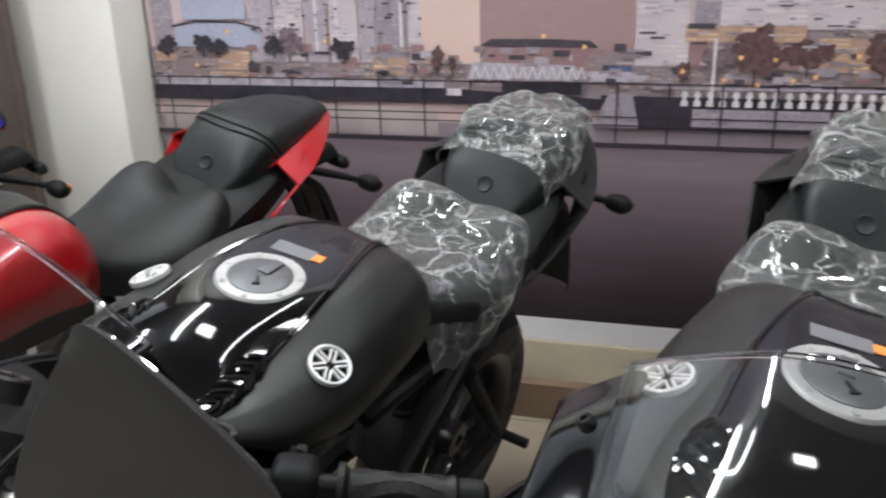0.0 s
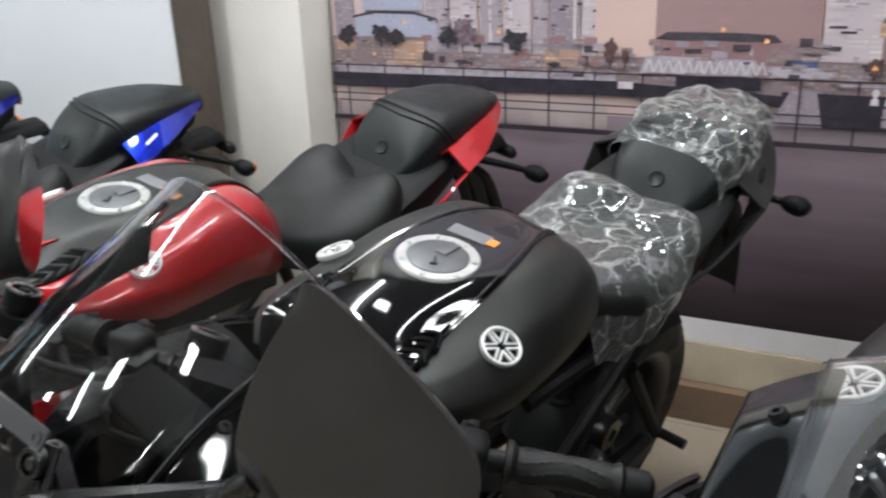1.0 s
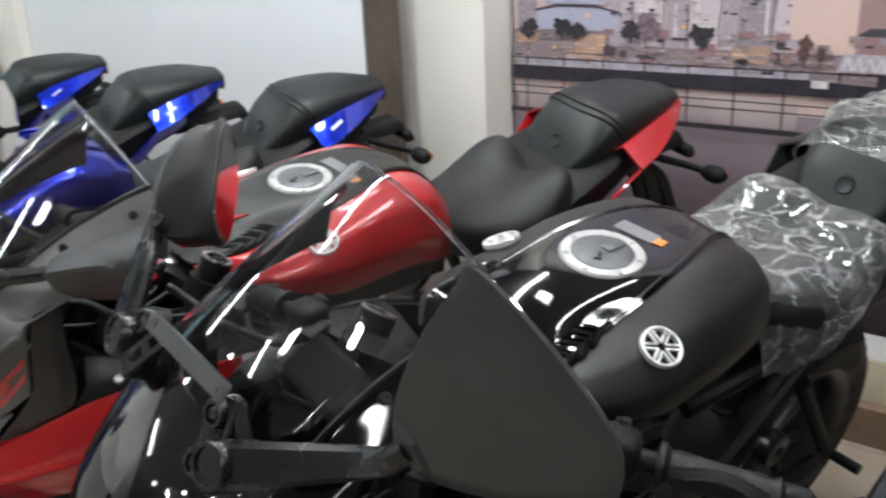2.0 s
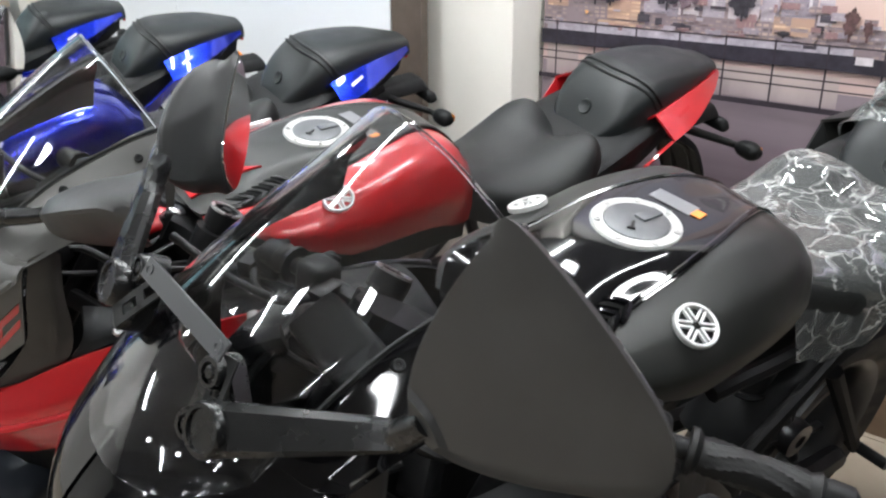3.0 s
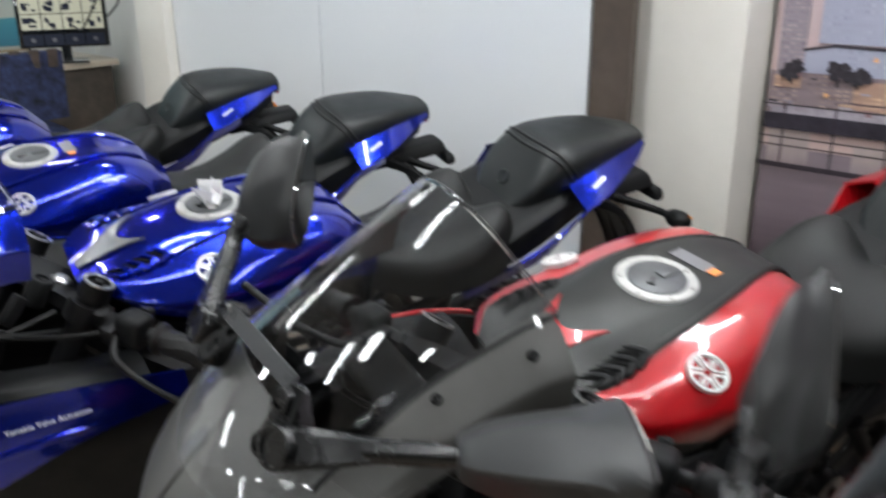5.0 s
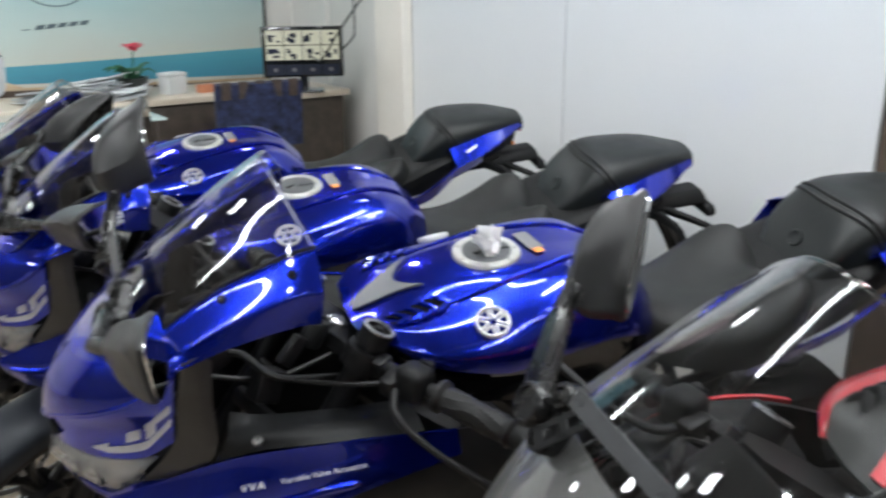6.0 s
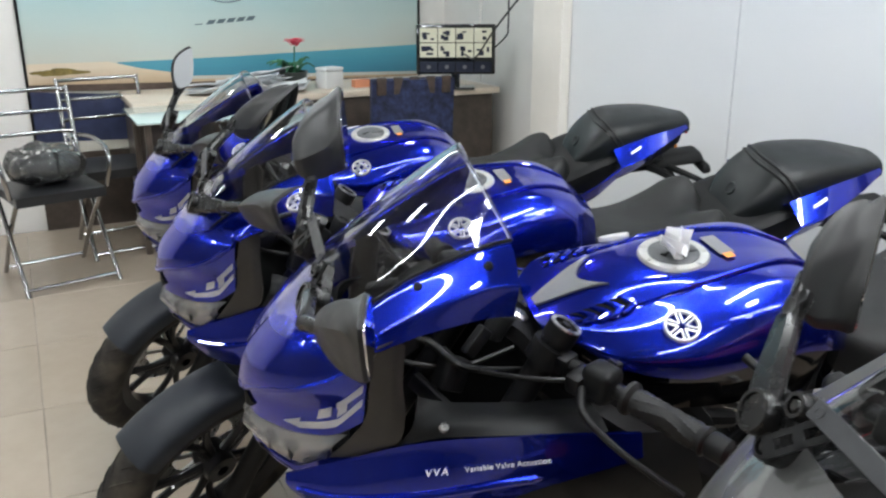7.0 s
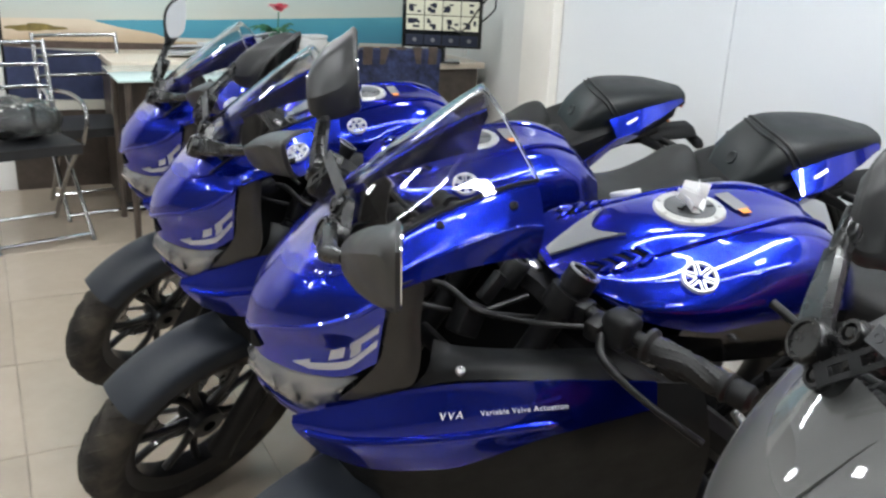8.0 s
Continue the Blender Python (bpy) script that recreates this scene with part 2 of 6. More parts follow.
def block(geo, size, m=None, bevel=0.004, seg=2, taper=None):
    """A box with rounded edges about the origin of m. taper: scale of the top in x and y."""
    bm = bmesh.new()
    bmesh.ops.create_cube(bm, size=1)
    for v in bm.verts:
        k = taper if taper and v.co.z > 0 else (1, 1)
        v.co = Vector((v.co.x * size[0] * k[0], v.co.y * size[1] * k[1], v.co.z * size[2]))
    if bevel:
        bmesh.ops.bevel(bm, geom=list(bm.edges), offset=min(bevel, min(size) * 0.45), segments=seg, profile=0.5, affect="EDGES")
    bm.verts.index_update()
    geo.add([v.co.copy() for v in bm.verts], [tuple(v.index for v in f.verts) for f in bm.faces], m)
    bm.free()
    return geo


def turned(geo, profile, m=None, n=32, closed=False):
    """A body of revolution about z from (radius, height) pairs."""
    verts, faces = [], []
    k = len(profile)
    for i in range(n):
        a = 2 * math.pi * i / n
        verts += [(r * math.cos(a), r * math.sin(a), h) for r, h in profile]
    span = k if closed else k - 1
    for i in range(n):
        j = (i + 1) % n
        for q in range(span):
            w = (q + 1) % k
            faces.append((i * k + q, j * k + q, j * k + w, i * k + w))
    if not closed:
        for q in (0, k - 1):
            if profile[q][0] > 1e-6:
                faces.append(tuple(i * k + q for i in range(n)))
    return geo.add(verts, faces, m)


def prism(geo, outline, depth, m=None):
    """A flat outline (x, y) with thickness along z."""
    n = len(outline)
    verts = [(x, y, 0) for x, y in outline] + [(x, y, depth) for x, y in outline]
    faces = [tuple(range(n))[::-1], tuple(range(n, 2 * n))] + [(i, (i + 1) % n, n + (i + 1) % n, n + i) for i in range(n)]
    return geo.add(verts, faces, m)


def frame_at(origin, x_axis, z_axis):
    """A pose with its z along z_axis and its x as near as can be to x_axis."""
    z = Vector(z_axis).normalized()
    x = Vector(x_axis)
    x = (x - z * x.dot(z)).normalized()
    y = z.cross(x)
    return Matrix(((x.x, y.x, z.x, origin[0]), (x.y, y.y, z.y, origin[1]), (x.z, y.z, z.z, origin[2]), (0, 0, 0, 1)))


def both(half):
    """A half profile (y, z), from the middle outwards, made whole from right to left."""
    return [(-y, z) for y, z in half[:0:-1]] + list(half)


def loft(rows):
    """Control grid from (x, whole profile) rows."""
    return np.array([[(x, y, z) for y, z in prof] for x, prof in rows])


def solid(geo, g):
    """A closed skin: grid rows become rings left open below, closed at the ends and along the open side."""
    a, b = g.shape[:2]
    faces = grid_faces(a, b)
    faces += [tuple(range(b)), tuple((a - 1) * b + j for j in range(b))[::-1]]
    for i in range(a - 1):
        faces.append((i * b, (i + 1) * b, (i + 1) * b + b - 1, i * b + b - 1))
    return geo.add(g.reshape(-1, 3), faces)


# ---- motorcycle: shapes in its own frame (x ahead, y to the rider's left, z up, ground at 0) ----
FRONT_AXLE, REAR_AXLE = Vector((0.09, 0, 0.296)), Vector((-1.235, 0, 0.312))
HEAD = Vector((-0.302, 0, 0.895))
STEER_AXIS = Vector((-0.43, 0, 0.903)).normalized()


def steered(degrees):
    return Matrix.Translation(HEAD) @ Matrix.Rotation(radians(degrees), 4, STEER_AXIS) @ Matrix.Translation(-HEAD)


HULL = np.array([
    [(.138, 0, .768), (.127, .030, .766), (.106, .055, .768), (.066, .098, .778), (.012, .136, .797), (-.030, .160, .835)],
    [(.137, 0, .812), (.127, .034, .813), (.101, .066, .816), (.055, .103, .824), (.005, .138, .842), (-.033, .162, .870)],
    [(.122, 0, .876), (.114, .042, .877), (.092, .085, .879), (.050, .123, .880), (.004, .150, .890), (-.036, .167, .911)],
    [(.060, 0, .956), (.055, .045, .955), (.042, .090, .950), (.017, .125, .944), (-.010, .151, .942), (-.042, .168, .952)],
    [(-.005, 0, 1.022), (-.010, .050, 1.018), (-.023, .097, 1.004), (-.044, .122, .993), (-.052, .156, .978), (-.062, .170, .964)],
    [(-.075, 0, 1.085), (-.082, .052, 1.078), (-.096, .099, 1.056), (-.109, .123, 1.037), (-.116, .161, 1.013), (-.118, .173, .986)],
    [(-.145, 0, 1.143), (-.153, .050, 1.134), (-.170, .094, 1.108), (-.192, .138, 1.078), (-.199, .173, 1.050), (-.198, .177, 1.006)],
    [(-.185, 0, 1.172), (-.193, .050, 1.162), (-.210, .093, 1.136), (-.236, .146, 1.091), (-.238, .179, 1.054), (-.234, .180, 1.008)],
])
TANK = loft([(x, h) for x, h in (
    (-.312, ((0, .905), (.030, .905), (.055, .911), (.072, .916), (.082, .911), (.078, .899), (.066, .888))),
    (-.345, ((0, .926), (.040, .926), (.075, .930), (.102, .933), (.119, .917), (.113, .894), (.090, .868))),
    (-.400, ((0, .958), (.050, .955), (.088, .944), (.128, .934), (.155, .909), (.149, .872), (.115, .825))),
    (-.460, ((0, .976), (.055, .971), (.090, .954), (.138, .938), (.170, .905), (.161, .858), (.120, .790))),
    (-.530, ((0, .984), (.060, .983), (.098, .968), (.146, .945), (.175, .904), (.163, .850), (.122, .770))),
    (-.600, ((0, .988), (.060, .989), (.100, .982), (.148, .956), (.172, .904), (.158, .848), (.120, .765))),
    (-.670, ((0, .991), (.055, .994), (.098, .989), (.142, .961), (.163, .902), (.150, .846), (.116, .765))),
    (-.725, ((0, .984), (.050, .986), (.096, .982), (.132, .957), (.149, .897), (.139, .842), (.112, .765))),
    (-.775, ((0, .963), (.046, .963), (.086, .957), (.118, .930), (.132, .880), (.123, .828), (.104, .765))),
    (-.825, ((0, .918), (.040, .916), (.066, .906), (.085, .880), (.094, .845), (.093, .810), (.088, .755))))])
SIDE = np.array([
    [(.084, .112, .712), (.000, .152, .762), (-.110, .200, .822), (-.240, .238, .850), (-.380, .238, .838), (-.520, .205, .800)],
    [(.080, .122, .692), (.000, .180, .705), (-.120, .235, .738), (-.250, .258, .766), (-.390, .250, .756), (-.540, .215, .730)],
    [(.030, .125, .630), (-.050, .175, .620), (-.170, .215, .625), (-.300, .228, .640), (-.430, .222, .640), (-.570, .200, .630)],
    [(-.050, .115, .500), (-.120, .150, .480), (-.220, .168, .450), (-.340, .178, .420), (-.460, .172, .410), (-.600, .155, .420)]])
# tail: along the pillion, along the outer fold, along the lower edge
TAIL = np.array([
    [(-1.255, .126, .962), (-1.320, .121, .984), (-1.380, .110, .998), (-1.440, .094, 1.006), (-1.505, .066, 1.010)],
    [(-1.262, .186, .928), (-1.325, .172, .945), (-1.388, .146, .966), (-1.450, .113, .985), (-1.512, .070, 1.000)],
    [(-1.262, .150, .880), (-1.330, .136, .900), (-1.390, .113, .925), (-1.450, .084, .955), (-1.500, .055, .980)]])
SEAT = loft([(x, both(h)) for x, h in (
    (-.80, ((0, .900), (.045, .895), (.075, .870), (.085, .810))),
    (-.87, ((0, .872), (.062, .868), (.100, .845), (.108, .785))),
    (-.95, ((0, .866), (.080, .867), (.132, .840), (.140, .775))),
    (-1.02, ((0, .880), (.090, .887), (.148, .862), (.158, .790))),
    (-1.075, ((0, .892), (.090, .920), (.142, .896), (.155, .800))),
    (-1.115, ((0, .878), (.078, .926), (.125, .905), (.140, .810))),
    (-1.140, ((0, .866), (.065, .888), (.105, .868), (.120, .810))))])
PILLION = loft([(x, both(h)) for x, h in (
    (-1.150, ((0, .872), (.024, .875), (.040, .882), (.046, .876))),
    (-1.164, ((0, .905), (.042, .906), (.066, .907), (.072, .886))),
    (-1.194, ((0, .964), (.060, .962), (.092, .946), (.097, .900))),
    (-1.243, ((0, 1.018), (.070, 1.011), (.104, .982), (.108, .925))),
    (-1.300, ((0, 1.032), (.075, 1.026), (.107, 1.000), (.117, .945))),
    (-1.420, ((0, 1.034), (.060, 1.030), (.086, 1.012), (.095, .965))),
    (-1.525, ((0, 1.020), (.035, 1.016), (.050, 1.004), (.055, .985))))])


def seam(u):
    """Where the tank's top cover meets its side cover, along the tank."""
    return float(np.interp(u, (0, .9, 2, 3, 4.5, 6, 7, 9), (3.0, 3.0, 2.42, 2.06, 1.62, 1.2, 1.0, .85)))


def hem(u, drop):
    """The lower edge of the tank's side cover."""
    return float(np.interp(u, (0, 1, 2, 4, 6, 8, 9), (3.7, 4.0, 4.5, 5.25 - .5 * drop, 5.25 - drop, 5.5 - 1.3 * drop, 5.5 - 1.4 * drop)))


def mirrored(g, side):
    return g * np.array([1, side, 1])


def screw(geo, p, out, r=0.0075, h=0.004):
    m = frame_at(p, (1, 0.01, 0.02), out)
    turned(geo, [(0, -0.004), (r, -0.004), (r, h * .6), (r * .8, h), (r * .45, h), (r * .4, h * .4), (0, h * .4)], m, 14)


def wheel(name, centre, tyre_r, tyre_w, rim_r, parent, m, disc_side):
    """Tyre, cast rim with forked spokes, brake disc. The wheel's axis is y."""
    place = m @ Matrix.Translation(centre) @ Matrix.Rotation(radians(90), 4, "X")
    g = Geo()
    w = tyre_w / 2
    turned(g, [(rim_r - .012, -w * .75), (rim_r + .004, -w * .82), (rim_r + .008, -w * .7), (rim_r - .014, -w * .55), (rim_r - .022, 0),
               (rim_r - .014, w * .55), (rim_r + .008, w * .7), (rim_r + .004, w * .82), (rim_r - .012, w * .75), (rim_r - .03, w * .5), (rim_r - .036, 0), (rim_r - .03, -w * .5)], place, 56, True)
    turned(g, [(.016, -.04), (.04, -.038), (.042, -.02), (.036, 0), (.042, .02), (.04, .038), (.016, .04)], place, 28, True)
    spokes = []
    for k in range(5):
        a = 2 * math.pi * k / 5
        spoke = Geo()
        spokes.append(spoke)
        for d in (-.16, .16):
            p = [(.034 * math.cos(a + d * .5), .034 * math.sin(a + d * .5), 0), (.11 * math.cos(a + d * .9), .11 * math.sin(a + d * .9), 0),
                 ((rim_r - .03) * math.cos(a + d * 1.6), (rim_r - .03) * math.sin(a + d * 1.6), 0)]
            s = Geo()
            tube(s, p, [.014, .010, .012], 8, 3)
            spoke.add(s.v, s.f, place)
    rim = part(name, g, "alloy", parent, "black cast alloy wheel with forked spokes")
    for spoke in spokes:
        part("spoke", spoke, "alloy", rim)
    g = Geo()
    prof = []
    for i in range(17):
        a = math.pi * (i / 16)
        prof.append((rim_r + (tyre_r - rim_r) * math.sin(a) ** .62, -w * math.cos(a) * (1 if 0 < i < 16 else .8)))
    prof += [(rim_r - .004, w * .7), (rim_r - .004, -w * .7)]
    turned(g, prof, place, 72, True)
    part("tyre", g, "rubber", rim, "dusty black tyre with angled tread grooves")
    g = Geo()
    for k in range(36):
        for side in (-1, 1):
            a = 2 * math.pi * (k + (.5 if side > 0 else 0)) / 36
            pts = []
            for q in range(4):
                f = .12 + .2 * q
                ang = math.acos(max(-1, min(1, -side * f)))
                r = rim_r + (tyre_r - rim_r) * math.sin(ang) ** .62 + .0012
                b = a + .05 * q
                pts.append((r * math.cos(b), r * math.sin(b), side * w * f))
            s = Geo()
            tube(s, pts, [.0022, .003, .003, .0018], 4)
            g.add(s.v, s.f, place)
    tagged(part("tread", g, "rubber", rim), kind="stuff")
    g = Geo()
    z = disc_side * .052
    turned(g, [(.085, z - .002), (.14, z - .002), (.14, z + .002), (.085, z + .002)], place, 48, True)
    for k in range(6):
        a = 2 * math.pi * k / 6
        s = Geo()
        tube(s, [(.035 * math.cos(a), .035 * math.sin(a), z * .8), (.09 * math.cos(a + .2), .09 * math.sin(a + .2), z)], .006, 6)
        g.add(s.v, s.f, place)
    part("brake_disc", g, "metal", rim, "drilled steel brake disc")
    return rim


def emblem(name, centre, x_axis, out, parent, r=0.0268):
    """A round badge drawn as a plain ring with six plain bars."""
    m = frame_at(centre, x_axis, out)
    g = Geo()
    turned(g, [(r * .84, -.003), (r, -.003), (r, .003), (r * .96, .0042), (r * .88, .0042), (r * .84, .003)], m, 40, True)
    bars = []
    for k in range(6):
        a = math.pi * k / 3 + .5
        for d in (-.11, .11):
            c, s = math.cos(a), math.sin(a)
            mm = m @ Matrix.Translation((c * r * .52 - s * d * r, s * r * .52 + c * d * r, .0008)) @ Matrix.Rotation(a, 4, "Z")
            bar = Geo()
            block(bar, (r * .68, r * .11, .004), mm, .0006, 1)
            bars.append(bar)
    badge = part(name, g, "emblem", parent, "round silver badge with plain bars")
    for bar in bars:
        part("badge_bar", bar, "emblem", badge)


def mirror_head(heel, centre, along, up, back, parent, length, height, full, blunt):
    """Shell that widens from its heel to a teardrop rim about centre, with the glass in the rim facing back. blunt: size of the heel."""
    m = frame_at(centre, along, back)
    flip = 1 if (m.to_3x3() @ Vector((0, 1, 0))).dot(Vector(up)) > 0 else -1
    edge = []
    for x, y in ((-.5, -.32), (-.40, -.46), (-.10, -.52), (.20, -.42), (.38, -.18), (.48, .16), (.50, .46), (.24, .50), (-.10, .44), (-.38, .30), (-.5, .0)):
        edge.append((x * length, flip * y * height))
    e = spline(np.array(edge + edge[:1]), lin(0, len(edge), 45)[:-1])
    c = e.mean(0)
    n = len(e)
    # the shell's own section has flat sides with creases between them
    corners = np.array([edge[q] for q in (1, 3, 6, 8, 10)] + [edge[1]])
    flat = np.array([corners[int(q)] * (1 - q % 1) + corners[int(q) + 1] * (q % 1) for q in (5 * k / n for k in range(n))])
    start = int(np.argmin(np.linalg.norm(flat[:, None] - e[0], axis=2)[:, 0]))
    flat = np.roll(flat, -start, axis=0)
    tip = m.inverted() @ Vector(heel)
    verts, faces = [], []
    rings = 12
    for i in range(rings + 1):
        s = i / rings
        k = blunt + (1 - blunt) * (1 - s ** full) ** .85
        w = .75 * min(1, s / .3)
        for p, p2 in zip(e, flat):
            q = c + (p * (1 - w) + p2 * w - c) * k
            f = s ** 1.25
            verts.append((q[0] + (tip.x - c[0]) * f, q[1] + (tip.y - c[1]) * f, tip.z * s))
    for i in range(rings):
        for j in range(n):
            faces.append((i * n + j, i * n + (j + 1) % n, (i + 1) * n + (j + 1) % n, (i + 1) * n + j))
    k = len(verts)
    for p in verts[rings * n:(rings + 1) * n]:
        verts.append(((p[0] + tip.x * .35) / 1.35, (p[1] + tip.y * .35) / 1.35, p[2] + .004 * (1 if tip.z > 0 else -1)))
    for j in range(n):
        faces.append((rings * n + j, rings * n + (j + 1) % n, k + (j + 1) % n, k + j))
    faces.append(tuple(range(k, k + n)))
    k = len(verts)
    for p in e:
        q = c + (p - c) * .95
        verts.append((q[0], q[1], .005))
    for j in range(n):
        faces.append((j, (j + 1) % n, k + (j + 1) % n, k + j))
    faces.append(tuple(range(k, k + n)))
    g = Geo()
    g.add(verts, faces, m)
    head = part("mirror_head", g, "mirror_shell", parent, "dark grey plastic mirror shell", 24)
    g = Geo()
    prism(g, [tuple(c + (p - c) * .91) for p in e], .0015, m @ Matrix.Translation((0, 0, .0055)))
    part("mirror_glass", g, "mirror", head, "silvered mirror glass")
    return head


def blade(geo, stations, face):
    """A bar with chamfered edges through stations (point, half width, half thickness), its flat side facing face."""
    pts = [Vector(q[0]) for q in stations]
    verts, faces = [], []
    for k, (p, w, t) in enumerate(stations):
        d = (pts[min(k + 1, len(pts) - 1)] - pts[max(k - 1, 0)]).normalized()
        a = d.cross(Vector(face)).normalized()
        b = a.cross(d)
        for x, y in ((-1, -.3), (-.72, -1), (.72, -1), (1, -.3), (1, .3), (.72, 1), (-.72, 1), (-1, .3)):
            verts.append(tuple(pts[k] + a * (x * w) + b * (y * t)))
    for k in range(len(pts) - 1):
        for j in range(8):
            faces.append((8 * k + j, 8 * k + (j + 1) % 8, 8 * k + 8 + (j + 1) % 8, 8 * k + 8 + j))
    faces.append(tuple(range(8)))
    faces.append(tuple(range(8 * len(pts) - 8, 8 * len(pts))))
    geo.add(verts, faces)


PIVOT, BOLTS = (.038, .104, 1.013), ((.028, .077, 1.043), (.048, .077, .999))


def mirror(side, parent, joint, centre, along, up, back, length=0.13, height=0.10, full=1.55, elbow=None, heel=None, blunt=.45):
    """Foot on the cowl, arm, and head. The rest is given for the left side."""
    k = Vector((1, side, 1))
    f, j, c, along, up, back, el, a, b = (Vector(q) * k for q in (PIVOT, joint, centre, along, up, back, elbow or joint, *BOLTS))
    hl = Vector(heel) * k if heel else j + (c - j) * .3
    out = Vector((.90, side * .12, .41)).normalized()
    # three-cornered foot: the pivot and two bolts
    m = frame_at((f + a + b) / 3, a - b, out)
    flat = [(m.inverted() @ q).to_2d() for q in (f, a, b)]
    mid = sum(flat, Vector((0, 0))) / 3
    flat.sort(key=lambda q: math.atan2(*(q - mid).yx))
    outline = []
    for q in flat:
        base = math.atan2(*(q - mid).yx)
        r = .021 if (q - (m.inverted() @ f).to_2d()).length < .001 else .0145
        outline += [tuple(q + Vector((math.cos(base + s), math.sin(base + s))) * r) for s in lin(-1.0, 1.0, 7)]
    g = Geo()
    prism(g, outline, .016, m @ Matrix.Translation((0, 0, -.026)))
    base = part("mirror_foot", g, "mirror_arm", parent, "black three-cornered mirror foot", 30)
    for q in (a, b):
        g = Geo()
        m = frame_at(q, (1, 0, .3), out)
        turned(g, [(.0135, -.026), (.0135, -.004), (.012, -.001), (.0085, -.001), (.0085, -.008), (0, -.008)], m, 18)
        turned(g, [(0, -.010), (.0062, -.010), (.0062, -.003), (.0045, -.0015), (0, -.0015)], m, 12)
        part("foot_bolt", g, "mirror_arm", base)
    g = Geo()
    turned(g, [(0, -.022), (.022, -.022), (.022, .006), (.020, .009), (.0165, .009), (.0158, .0065), (0, .0065)], frame_at(f, (1, 0, .3), out), 28)
    part("pivot_cap", g, "mirror_arm", base)
    g = Geo()
    reach = el - f
    blade(g, [(f - out * .004, .021, .009), (f + reach * .3, .0185, .0095), (f + reach * .7, .0145, .0095), (el, .0115, .0095), (el + reach.normalized() * .006, .009, .007)], out)
    arm = part("mirror_arm", g, "mirror_arm", base, "flat black mirror arm", 25)
    g = Geo()
    tube(g, [el - reach.normalized() * .004, el + (j - el) * .5 + reach.normalized() * .001, j, j + (hl - j) * .6, hl], [.0105, .0115, .0115, .0105, .009], 14, 4)
    part("elbow", g, "mirror_arm", arm)
    mirror_head(hl, c, along, up, back, base, length, height, full, blunt)


